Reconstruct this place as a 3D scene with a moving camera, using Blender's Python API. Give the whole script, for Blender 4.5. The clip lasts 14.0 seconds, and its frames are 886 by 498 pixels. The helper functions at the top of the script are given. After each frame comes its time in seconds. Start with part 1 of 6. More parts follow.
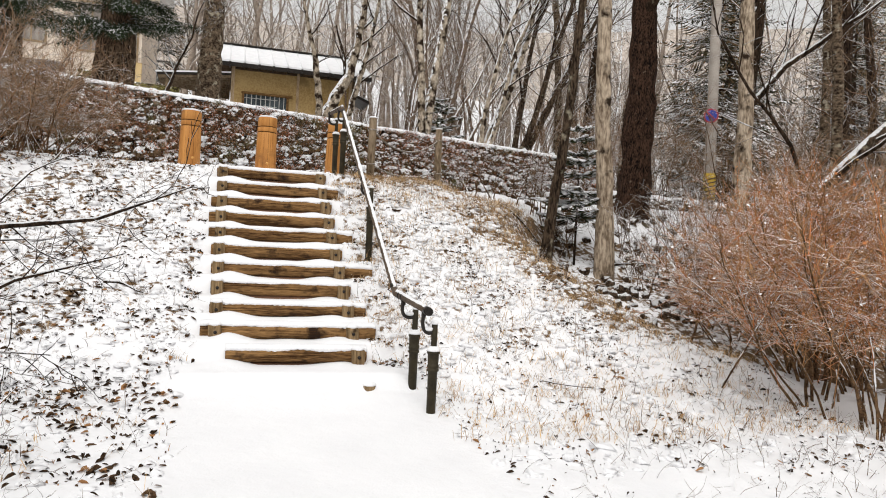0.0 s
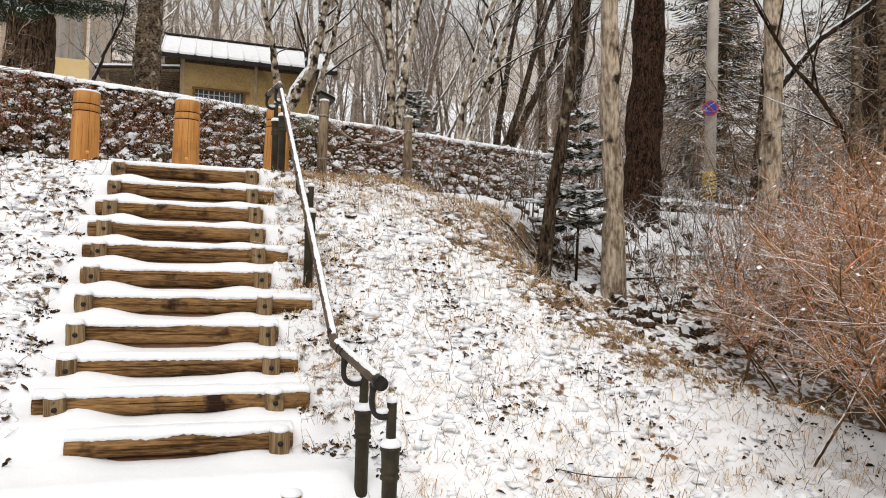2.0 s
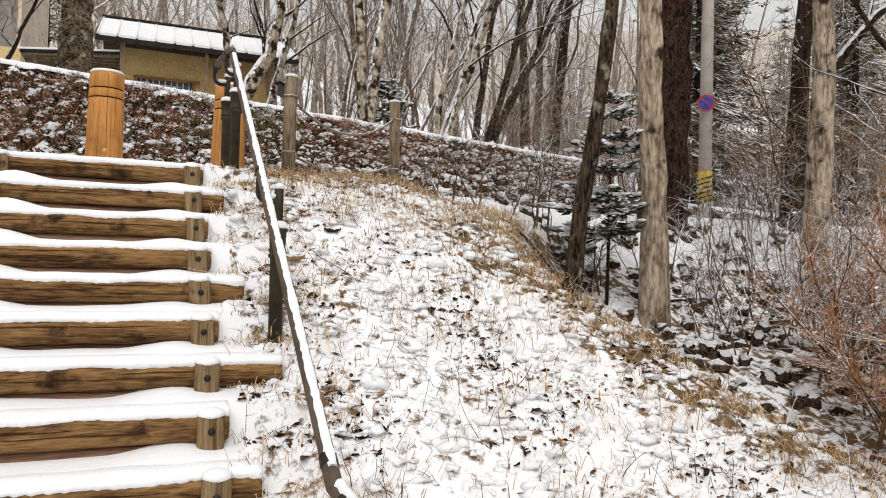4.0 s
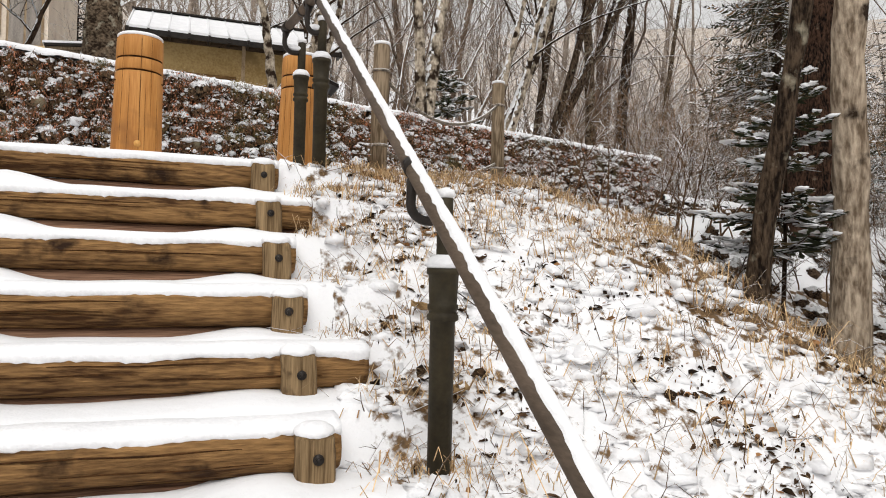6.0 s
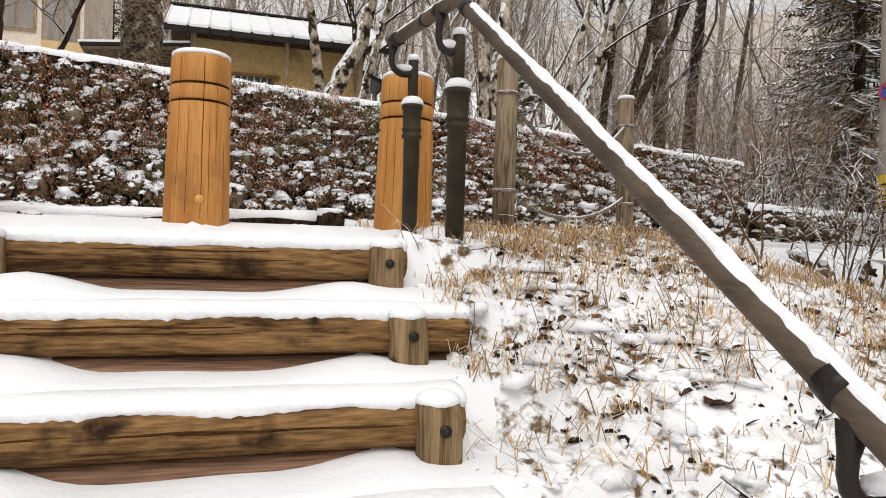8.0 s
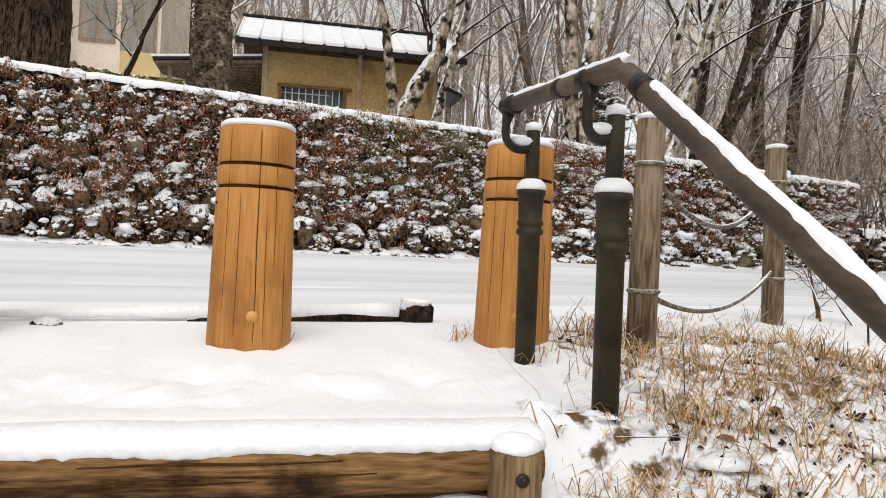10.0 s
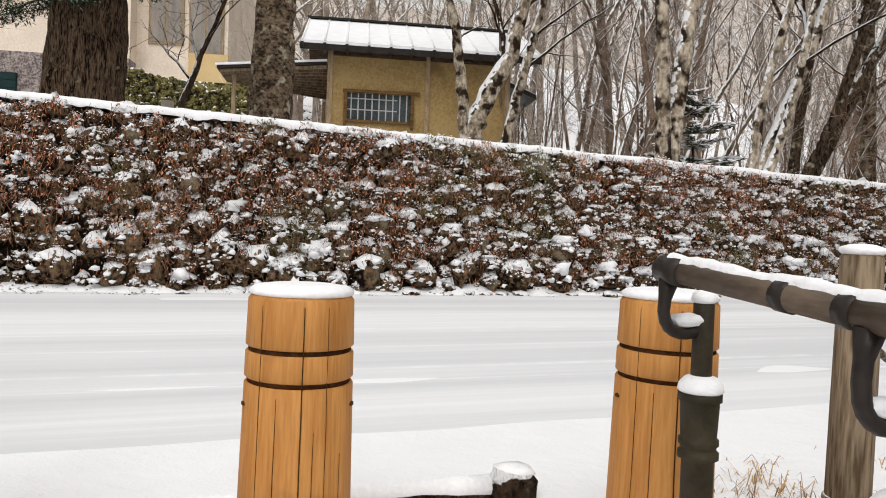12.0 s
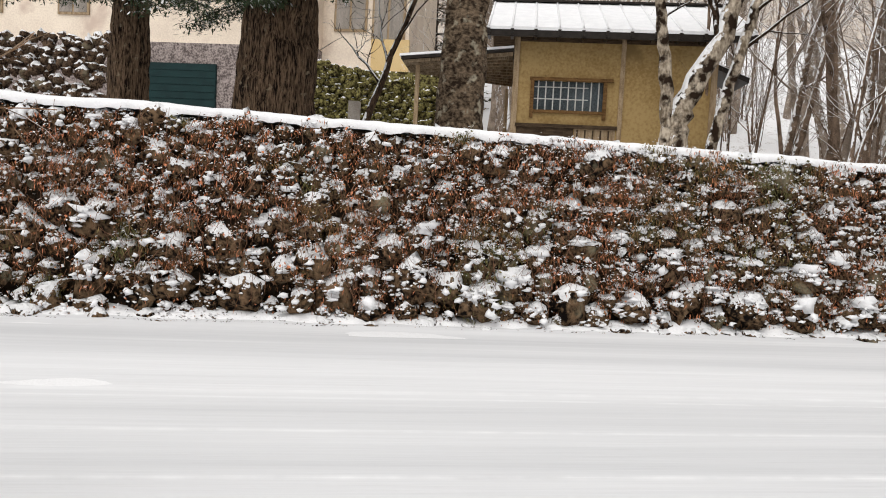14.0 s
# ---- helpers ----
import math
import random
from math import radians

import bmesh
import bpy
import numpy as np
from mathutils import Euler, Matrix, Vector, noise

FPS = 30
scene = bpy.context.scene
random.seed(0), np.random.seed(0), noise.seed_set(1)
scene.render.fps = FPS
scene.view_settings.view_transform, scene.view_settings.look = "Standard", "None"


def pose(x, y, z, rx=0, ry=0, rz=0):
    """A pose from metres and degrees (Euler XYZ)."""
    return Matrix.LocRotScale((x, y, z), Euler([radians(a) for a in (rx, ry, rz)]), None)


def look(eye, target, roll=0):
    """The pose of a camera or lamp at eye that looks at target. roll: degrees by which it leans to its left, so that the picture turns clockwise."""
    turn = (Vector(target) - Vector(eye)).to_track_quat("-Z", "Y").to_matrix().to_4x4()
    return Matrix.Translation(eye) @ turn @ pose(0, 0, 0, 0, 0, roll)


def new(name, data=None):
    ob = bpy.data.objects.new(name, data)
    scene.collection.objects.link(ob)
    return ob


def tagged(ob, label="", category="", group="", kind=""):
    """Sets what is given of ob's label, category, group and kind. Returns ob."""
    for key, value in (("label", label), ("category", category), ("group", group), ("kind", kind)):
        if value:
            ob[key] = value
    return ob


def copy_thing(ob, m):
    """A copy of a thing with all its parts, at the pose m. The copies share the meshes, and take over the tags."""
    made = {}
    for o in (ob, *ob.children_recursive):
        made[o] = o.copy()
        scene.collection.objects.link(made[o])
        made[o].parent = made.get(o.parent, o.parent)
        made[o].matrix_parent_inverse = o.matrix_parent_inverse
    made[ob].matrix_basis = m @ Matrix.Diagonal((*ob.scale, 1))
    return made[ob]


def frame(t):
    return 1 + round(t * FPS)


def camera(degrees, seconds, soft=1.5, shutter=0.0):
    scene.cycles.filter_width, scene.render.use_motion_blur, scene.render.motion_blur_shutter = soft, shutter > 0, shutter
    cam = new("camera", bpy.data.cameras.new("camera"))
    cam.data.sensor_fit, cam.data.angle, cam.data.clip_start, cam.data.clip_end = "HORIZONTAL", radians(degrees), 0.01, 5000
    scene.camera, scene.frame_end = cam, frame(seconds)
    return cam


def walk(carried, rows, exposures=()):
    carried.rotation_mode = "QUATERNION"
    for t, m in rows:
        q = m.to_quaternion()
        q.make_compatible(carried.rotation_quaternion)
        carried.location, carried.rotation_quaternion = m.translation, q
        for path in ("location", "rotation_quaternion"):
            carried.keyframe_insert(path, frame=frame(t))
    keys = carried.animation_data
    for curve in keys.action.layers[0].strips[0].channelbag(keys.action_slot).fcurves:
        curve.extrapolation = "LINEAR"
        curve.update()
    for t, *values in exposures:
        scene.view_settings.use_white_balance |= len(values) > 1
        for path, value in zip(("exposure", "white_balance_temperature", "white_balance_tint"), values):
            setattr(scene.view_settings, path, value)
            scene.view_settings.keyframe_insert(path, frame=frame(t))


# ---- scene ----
cam = camera(62.5, 14.0, soft=1.0)
PATH = [
    (0, (0.391, 0.029, 1.639), (0.976, 1.941, 1.66), 2.7),
    (0.5, (0.635, 0.55, 1.676), (1.226, 2.46, 1.705), 2.6),
    (1, (0.801, 1.058, 1.723), (1.406, 2.963, 1.755), 2.2),
    (1.5, (0.966, 1.575, 1.731), (1.591, 3.475, 1.768), 1.8),
    (2, (1.108, 2.089, 1.781), (1.748, 3.984, 1.819), 1.8),
    (2.2, (1.164, 2.296, 1.809), (1.803, 4.19, 1.847), 1.7),
    (4.3, (1.34, 4.302, 2.027), (2.093, 6.154, 2.068), 1.5),
    (4.5, (1.347, 4.475, 2.064), (2.099, 6.328, 2.102), 1.5),
    (5, (1.33, 4.977, 2.097), (2.06, 6.839, 2.136), 1.5),
    (5.5, (1.24, 5.488, 2.14), (1.959, 7.354, 2.184), 1.4),
    (6, (1.212, 5.895, 2.15), (1.896, 7.774, 2.198), 1.4),
    (6.5, (1.172, 6.316, 2.2), (1.833, 8.203, 2.25), 1.5),
    (7, (1.086, 6.697, 2.361), (1.742, 8.586, 2.391), 1.5),
    (7.5, (1.055, 6.94, 2.437), (1.695, 8.835, 2.478), 1.4),
    (8, (1.022, 7.154, 2.611), (1.63, 9.059, 2.629), 1.5),
    (8.2, (0.994, 7.232, 2.651), (1.589, 9.142, 2.669), 1.4),
    (10.3, (1.086, 8.146, 3.201), (1.496, 10.104, 3.205), 2.3),
    (10.5, (1.1, 8.234, 3.29), (1.498, 10.194, 3.28), 2.2),
    (11, (1.09, 8.399, 3.404), (1.447, 10.366, 3.386), 1.8),
    (11.5, (1.077, 8.555, 3.564), (1.391, 10.53, 3.531), 2.0),
    (12, (1.078, 8.824, 3.649), (1.331, 10.808, 3.611), 2.1),
    (12.5, (1.019, 9.099, 3.769), (1.186, 11.091, 3.714), 2.4),
    (13, (0.952, 9.327, 3.914), (1.019, 11.324, 3.842), 2.6),
    (13.5, (0.88, 9.576, 4.027), (0.824, 11.572, 3.925), 2.9),
    (14, (0.749, 9.742, 4.098), (0.55, 11.728, 3.97), 3.0),
]
walk(cam, [(t, look(eye, target, roll)) for t, eye, target, roll in PATH])

# overcast winter day: soft grey sky, a wide faint sun, falling light from above
world = bpy.data.worlds.new("sky")
scene.world = world
world.use_nodes = True
wn, wl = world.node_tree.nodes, world.node_tree.links
sky = wn.new("ShaderNodeTexSky")
sky.sky_type, sky.sun_disc = "NISHITA", False
sky.sun_elevation, sky.sun_rotation = radians(54), radians(198)
sky.dust_density, sky.air_density = 6.0, 1.0
cloud = wn.new("ShaderNodeHueSaturation")
cloud.inputs["Saturation"].default_value = 0.06
wl.new(sky.outputs[0], cloud.inputs["Color"])
layer = wn.new("ShaderNodeMix")
layer.data_type = "RGBA"
layer.inputs[0].default_value, layer.inputs[7].default_value = 0.8, (6.32, 6.25, 6.19, 1)
wl.new(cloud.outputs[0], layer.inputs[6])
wl.new(layer.outputs[2], wn["Background"].inputs["Color"])
wn["Background"].inputs["Strength"].default_value = 0.127
sun = new("sun", bpy.data.lights.new("sun", "SUN"))
sun.data.energy, sun.data.angle, sun.data.color = 1.45, radians(40), (1.0, 0.975, 0.94)
sun.matrix_world = look((0, 0, 30), (6.7, 20.7, 0))

# ---- materials ----
SNOW = (0.87, 0.87, 0.88, 1)


def mat(name, low, high, scale=8.0, rough=0.8, bump=0.3, snow=None, stretch=(1, 1, 1), third=None, island=0.0, metal=0.0, fine=60.0, patch=None, deep=0.02, flake=11.0, wind=0.0, grit=2.6):
    """A weathered surface: two noises mix its colours; snow=(level, spread) lets snow lie on faces that look up."""
    m = bpy.data.materials.new(name)
    m.use_nodes = True
    n, l = m.node_tree.nodes, m.node_tree.links
    bsdf = n["Principled BSDF"]
    bsdf.inputs["Metallic"].default_value = metal
    geo = n.new("ShaderNodeNewGeometry")
    co = n.new("ShaderNodeTexCoord")
    mapping = n.new("ShaderNodeMapping")
    mapping.inputs["Scale"].default_value = stretch
    # every object takes its own cut of the pattern
    shift = n.new("ShaderNodeVectorMath")
    shift.operation = "MULTIPLY_ADD"
    own = n.new("ShaderNodeObjectInfo")
    l.new(own.outputs["Random"], shift.inputs[0])
    shift.inputs[1].default_value = (41.0, 23.0, 37.0)
    l.new(co.outputs["Object"], shift.inputs[2])
    l.new(shift.outputs[0], mapping.inputs["Vector"])

    def noise_tex(s, detail=4.0, vec=None):
        t = n.new("ShaderNodeTexNoise")
        t.inputs["Scale"].default_value, t.inputs["Detail"].default_value = s, detail
        l.new(vec or mapping.outputs[0], t.inputs["Vector"])
        return t.outputs["Fac"]

    def math_node(op, a, b, clamp=False):
        t = n.new("ShaderNodeMath")
        t.operation, t.use_clamp = op, clamp
        for i, v in enumerate((a, b)):
            if isinstance(v, (int, float)):
                t.inputs[i].default_value = v
            else:
                l.new(v, t.inputs[i])
        return t.outputs[0]

    def mix(fac, a, b):
        t = n.new("ShaderNodeMix")
        t.data_type = "RGBA"
        for k, v in ((0, fac), (6, a), (7, b)):
            if isinstance(v, (int, float)):
                t.inputs[k].default_value = v
            elif isinstance(v, tuple):
                t.inputs[k].default_value = v if len(v) == 4 else (*v, 1)
            else:
                l.new(v, t.inputs[k])
        return t.outputs[2]

    big = noise_tex(scale)
    small = noise_tex(fine, 6.0)
    f = math_node("SUBTRACT", math_node("ADD", math_node("MULTIPLY", big, 2.3), math_node("MULTIPLY", small, grit)), 0.65 + grit / 2, True)
    col = mix(f, low, high)
    if third:
        pick = math_node("MULTIPLY", math_node("SUBTRACT", noise_tex(scale * 0.37, 2.0), 0.5), 6.0, True)
        if island:
            pick = math_node("MULTIPLY", math_node("SUBTRACT", geo.outputs["Random Per Island"], 1.0 - island), 8.0, True)
        col = mix(pick, col, third)
    if patch:
        colr, s, cut = patch
        col = mix(math_node("MULTIPLY", math_node("SUBTRACT", noise_tex(s, 5.0, shift.outputs[0]), cut), 9.0, True), col, colr)
    if island:
        v = math_node("ADD", math_node("MULTIPLY", geo.outputs["Random Per Island"], 1.2), 0.45)
        t = n.new("ShaderNodeHueSaturation")
        l.new(v, t.inputs["Value"])
        l.new(col, t.inputs["Color"])
        col = t.outputs[0]
    if snow:
        level, spread = snow
        sep = n.new("ShaderNodeSeparateXYZ")
        l.new(geo.outputs["Normal"], sep.inputs[0])
        world_n = noise_tex(flake, 5.0, geo.outputs["Position"])
        lee = math_node("MULTIPLY", sep.outputs["X"], -wind)
        up = math_node("ADD", math_node("ADD", sep.outputs["Z"], lee), math_node("MULTIPLY", math_node("SUBTRACT", world_n, 0.5), spread))
        cover = math_node("MULTIPLY", math_node("SUBTRACT", up, level), 13.0, True)
        col = mix(cover, col, SNOW)
    l.new(col, bsdf.inputs["Base Color"])
    bsdf.inputs["Roughness"].default_value = rough
    bsdf.inputs["Specular IOR Level"].default_value = 0.08 if rough > 0.7 else 0.22
    if bump:
        b = n.new("ShaderNodeBump")
        b.inputs["Strength"].default_value, b.inputs["Distance"].default_value = bump, deep
        l.new(math_node("ADD", big, small), b.inputs["Height"])
        l.new(b.outputs[0], bsdf.inputs["Normal"])
    return m


def ground_material(name, streaks=False):
    """Snow over leaf litter; the mesh's own litter map says where the soil shows."""
    m = bpy.data.materials.new(name)
    m.use_nodes = True
    n, l = m.node_tree.nodes, m.node_tree.links
    bsdf = n["Principled BSDF"]
    co = n.new("ShaderNodeTexCoord")
    noises = []
    for s, d in ((2.2, 5.0), (14.0, 6.0), (70.0, 3.0), (0.5, 3.0)):
        t = n.new("ShaderNodeTexNoise")
        t.inputs["Scale"].default_value, t.inputs["Detail"].default_value = s, d
        mp = n.new("ShaderNodeMapping")
        mp.vector_type = "TEXTURE"
        mp.inputs["Rotation"].default_value = (0, 0, radians(13.3))
        if streaks:
            mp.inputs["Scale"].default_value = (40.0, 1.0, 1.0)
        l.new(co.outputs["Object"], mp.inputs[0])
        l.new(mp.outputs[0], t.inputs["Vector"])
        noises.append(t.outputs["Fac"])

    def math_node(op, a, b, clamp=False):
        t = n.new("ShaderNodeMath")
        t.operation, t.use_clamp = op, clamp
        for i, v in enumerate((a, b)):
            if isinstance(v, (int, float)):
                t.inputs[i].default_value = v
            else:
                l.new(v, t.inputs[i])
        return t.outputs[0]

    def mix(fac, a, b):
        t = n.new("ShaderNodeMix")
        t.data_type = "RGBA"
        for k, v in ((0, fac), (6, a), (7, b)):
            if isinstance(v, tuple):
                t.inputs[k].default_value = (*v, 1)
            else:
                l.new(v, t.inputs[k])
        return t.outputs[2]

    snow = mix(noises[0], (0.80, 0.80, 0.815), (0.91, 0.91, 0.92))
    if streaks:
        track = math_node("MULTIPLY", math_node("SUBTRACT", math_node("ADD", noises[0], math_node("MULTIPLY", noises[1], 0.35)), 0.48), 2.4, True)
        col = mix(track, (0.63, 0.635, 0.65), (0.81, 0.812, 0.825))
        # two narrow ribs of snow thrown up by tyres, along the road
        along = n.new("ShaderNodeMapping")
        along.vector_type = "TEXTURE"
        along.inputs["Rotation"].default_value = (0, 0, radians(13.3))
        l.new(co.outputs["Object"], along.inputs[0])
        ax = n.new("ShaderNodeSeparateXYZ")
        l.new(along.outputs[0], ax.inputs[0])
        broken = n.new("ShaderNodeTexNoise")
        broken.inputs["Scale"].default_value, broken.inputs["Detail"].default_value = 5.0, 5.0
        l.new(co.outputs["Object"], broken.inputs["Vector"])
        for at_y, wide in ((13.72, 0.045), (13.60, 0.02), (13.07, 0.03), (12.55, 0.035), (12.30, 0.02)):
            d = math_node("ABSOLUTE", math_node("SUBTRACT", ax.outputs["Y"], at_y), 0.0)
            rib = math_node("SUBTRACT", 1.0, math_node("DIVIDE", d, wide), True)
            rib = math_node("MULTIPLY", rib, math_node("MULTIPLY", math_node("SUBTRACT", broken.outputs["Fac"], 0.30), 2.2, True))
            col = mix(rib, col, (0.85, 0.852, 0.865))
    else:
        at = n.new("ShaderNodeAttribute")
        at.attribute_name = "litter"
        soil = mix(noises[2], (0.022, 0.013, 0.008), (0.26, 0.155, 0.070))
        f = math_node("ADD", math_node("ADD", math_node("MULTIPLY", noises[0], 0.5), math_node("ADD", math_node("MULTIPLY", noises[1], 0.9), math_node("MULTIPLY", noises[2], 0.22))), at.outputs["Fac"])
        f = math_node("MULTIPLY", math_node("SUBTRACT", f, 1.10), 9.0, True)
        col = mix(f, snow, soil)
    l.new(col, bsdf.inputs["Base Color"])
    bsdf.inputs["Roughness"].default_value = 0.75
    bsdf.inputs["Specular IOR Level"].default_value = 0.25
    b = n.new("ShaderNodeBump")
    b.inputs["Strength"].default_value, b.inputs["Distance"].default_value = (0.25 if streaks else 0.40), 0.02
    l.new(math_node("ADD", noises[1], math_node("MULTIPLY", noises[2], 0.4)), b.inputs["Height"])
    l.new(b.outputs[0], bsdf.inputs["Normal"])
    return m


M_GROUND = ground_material("snowy_ground")
M_ROAD = ground_material("snowy_road", True)
M_SNOW = mat("fresh_snow", (0.82, 0.82, 0.835), (0.91, 0.91, 0.92), 6, 0.75, 0.25)
M_LOG = mat("weathered_log", (0.052, 0.024, 0.010), (0.34, 0.190, 0.076), 2.4, 0.75, 0.8, stretch=(0.5, 3.6, 3.6), fine=24, grit=2.0, patch=((0.030, 0.016, 0.009), 6.0, 0.59), deep=0.02)
M_WETLOG = mat("damp_red_log", (0.075, 0.036, 0.020), (0.30, 0.170, 0.105), 2.2, 0.7, 0.5, stretch=(0.35, 8, 8), fine=22, grit=2.0, deep=0.012)
M_STAKE = mat("sawn_stake", (0.10, 0.062, 0.030), (0.33, 0.225, 0.120), 4.0, 0.8, 0.5, stretch=(9, 9, 0.4), fine=20, grit=2.0, patch=((0.05, 0.03, 0.016), 9.0, 0.60))
M_BOLLARD = mat("golden_wood", (0.37, 0.150, 0.034), (0.58, 0.275, 0.078), 3.0, 0.6, 0.25, stretch=(5, 5, 0.35), fine=26, patch=((0.22, 0.095, 0.033), 2.4, 0.58), grit=1.4)
M_GROOVE = mat("dark_groove", (0.03, 0.014, 0.006), (0.08, 0.035, 0.012), 10, 0.9, 0.2)
M_PLUG = mat("wood_plug", (0.55, 0.27, 0.07), (0.66, 0.36, 0.11), 30, 0.6, 0.2)
M_GREYPOST = mat("grey_wood", (0.095, 0.066, 0.039), (0.29, 0.220, 0.148), 3.0, 0.85, 0.5, stretch=(4, 4, 0.4), fine=24)
M_IRON = mat("painted_iron", (0.020, 0.0155, 0.008), (0.050, 0.039, 0.020), 9, 0.6, 0.12, patch=((0.10, 0.085, 0.055), 40.0, 0.70), grit=1.1)
M_BLACK = mat("black_iron", (0.012, 0.009, 0.007), (0.028, 0.022, 0.018), 12, 0.4, 0.1, grit=1.1)
M_RAIL = mat("taupe_rail", (0.058, 0.041, 0.028), (0.130, 0.094, 0.067), 7, 0.55, 0.12, stretch=(2, 0.5, 2), grit=1.3)
M_ROPE = mat("grey_rope", (0.10, 0.085, 0.07), (0.34, 0.29, 0.23), 60, 0.9, 0.5, snow=(0.75, 0.6))
M_STONE = mat("wall_stone", (0.006, 0.004, 0.003), (0.185, 0.118, 0.068), 6, 0.9, 1.0, snow=(0.38, 1.5), fine=34, patch=((0.29, 0.255, 0.17), 2.6, 0.60), deep=0.04, flake=24.0, grit=4.4)
M_ROCK = mat("dark_rock", (0.012, 0.007, 0.005), (0.16, 0.105, 0.068), 7, 0.9, 1.0, snow=(0.48, 1.6), fine=30, patch=((0.20, 0.17, 0.115), 3.2, 0.60), deep=0.04, flake=16.0, grit=3.4)
M_FIR = mat("dark_fir_needles", (0.010, 0.016, 0.009), (0.050, 0.062, 0.030), 3.0, 0.8, 0.0, snow=(0.62, 1.3), island=0.3, third=(0.020, 0.036, 0.016), flake=8.0)
# near-black wall core that shows in the gaps between stones
M_BACKING = mat("dark_backing", (0.008, 0.006, 0.004), (0.032, 0.022, 0.014), 9, 0.95, 0.6)
M_VINE = mat("dry_vine_leaf", (0.010, 0.005, 0.003), (0.19, 0.096, 0.045), 2.0, 0.85, 0.0, snow=(0.62, 1.1), third=(0.42, 0.165, 0.085), island=0.32, patch=((0.12, 0.11, 0.045), 1.3, 0.54), flake=14.0)
M_STRAND = mat("dry_vine_strand", (0.07, 0.033, 0.020), (0.34, 0.18, 0.11), 3.0, 0.85, 0.0, snow=(0.9, 0.6))
M_BARK = mat("dark_bark", (0.008, 0.005, 0.003), (0.070, 0.044, 0.028), 6.0, 0.9, 1.0, wind=0.25, snow=(0.42, 1.0), stretch=(3, 3, 0.8), fine=20, patch=((0.16, 0.125, 0.09), 9.0, 0.64), deep=0.05)
M_BIGBARK = mat("ridged_bark", (0.010, 0.006, 0.004), (0.200, 0.132, 0.084), 6.0, 0.92, 1.0, snow=(0.72, 0.8), stretch=(4, 4, 0.5), fine=20, patch=((0.28, 0.22, 0.15), 13.0, 0.63), deep=0.06, grit=3.4)
M_LICHEN = mat("lichen_bark", (0.014, 0.009, 0.006), (0.11, 0.076, 0.050), 7.0, 0.9, 1.0, wind=0.15, snow=(0.50, 1.0), stretch=(2.4, 2.4, 0.7), fine=18, patch=((0.34, 0.30, 0.22), 6.0, 0.60), deep=0.05, grit=3.2)
M_MOTTLED = mat("mottled_bark", (0.026, 0.017, 0.011), (0.19, 0.138, 0.092), 7.0, 0.9, 1.0, snow=(0.62, 1.0), stretch=(1.2, 1.2, 1.6), fine=18, patch=((0.36, 0.32, 0.24), 8.0, 0.57), deep=0.05, grit=3.2)
M_PALE = mat("white_lichen_bark", (0.16, 0.122, 0.082), (0.58, 0.495, 0.39), 5.0, 0.9, 1.0, wind=0.35, snow=(0.42, 1.2), stretch=(1.3, 1.3, 0.7), fine=18, patch=((0.026, 0.016, 0.010), 5.0, 0.47), deep=0.05, grit=2.4)
M_BIRCH = mat("pale_birch_bark", (0.16, 0.115, 0.076), (0.56, 0.455, 0.34), 5.0, 0.8, 0.9, snow=(0.55, 0.9), stretch=(1.6, 1.6, 0.5), fine=18, patch=((0.030, 0.019, 0.012), 4.5, 0.56), deep=0.04, grit=2.8)
# bark colour lightened a little for haze, with snow on upward faces
M_FAR = mat("hazed_snowy_bark", (0.045, 0.030, 0.020), (0.28, 0.200, 0.145), 4.0, 0.9, 0.3, wind=0.3, snow=(0.32, 1.2))
# slope colour raised to the tone of haze, with upright tree-like streaks
M_SLOPE = mat("hazed_wooded_slope", (0.33, 0.280, 0.238), (0.64, 0.568, 0.50), 0.5, 0.95, 0.0, stretch=(3, 3, 0.35), fine=2.2, grit=3.0)
# distance haze put into the bark colour; snow lies on upward faces
M_HAZED = mat("hazed_far_bark", (0.15, 0.116, 0.090), (0.42, 0.345, 0.280), 4.0, 0.9, 0.2, snow=(0.22, 1.1))
M_NEEDLE = mat("snowy_needles", (0.022, 0.026, 0.014), (0.085, 0.080, 0.042), 3.0, 0.8, 0.0, snow=(0.62, 1.5), island=0.3, third=(0.19, 0.120, 0.062))
M_YOUNG = mat("snow_laden_needles", (0.016, 0.022, 0.012), (0.06, 0.068, 0.034), 3.0, 0.8, 0.0, snow=(0.02, 1.6), island=0.3, third=(0.10, 0.075, 0.04))
M_TWIG = mat("tan_twig", (0.13, 0.056, 0.024), (0.62, 0.350, 0.165), 3.0, 0.8, 0.0, snow=(0.70, 1.0), island=0.3, third=(0.36, 0.140, 0.055))
M_TANTWIG = mat("grey_tan_twig", (0.13, 0.080, 0.046), (0.42, 0.300, 0.195), 3.0, 0.8, 0.0, snow=(0.66, 0.9), island=0.3, third=(0.24, 0.130, 0.070))
M_SHRUBSTEM = mat("shrub_stem", (0.040, 0.022, 0.012), (0.20, 0.118, 0.062), 12, 0.85, 0.4, snow=(0.30, 1.0))
M_GRASS = mat("dry_grass", (0.34, 0.205, 0.095), (0.68, 0.50, 0.29), 3.0, 0.8, 0.0, island=0.2, third=(0.20, 0.115, 0.055))
M_LEAF = mat("fallen_leaf", (0.012, 0.008, 0.005), (0.095, 0.054, 0.028), 3.0, 0.85, 0.0, island=0.25, third=(0.22, 0.115, 0.050), snow=(1.05, 0.9))
M_DRYLEAF = mat("tan_dry_leaf", (0.22, 0.135, 0.060), (0.50, 0.340, 0.170), 14.0, 0.8, 0.3, fine=60, deep=0.004)
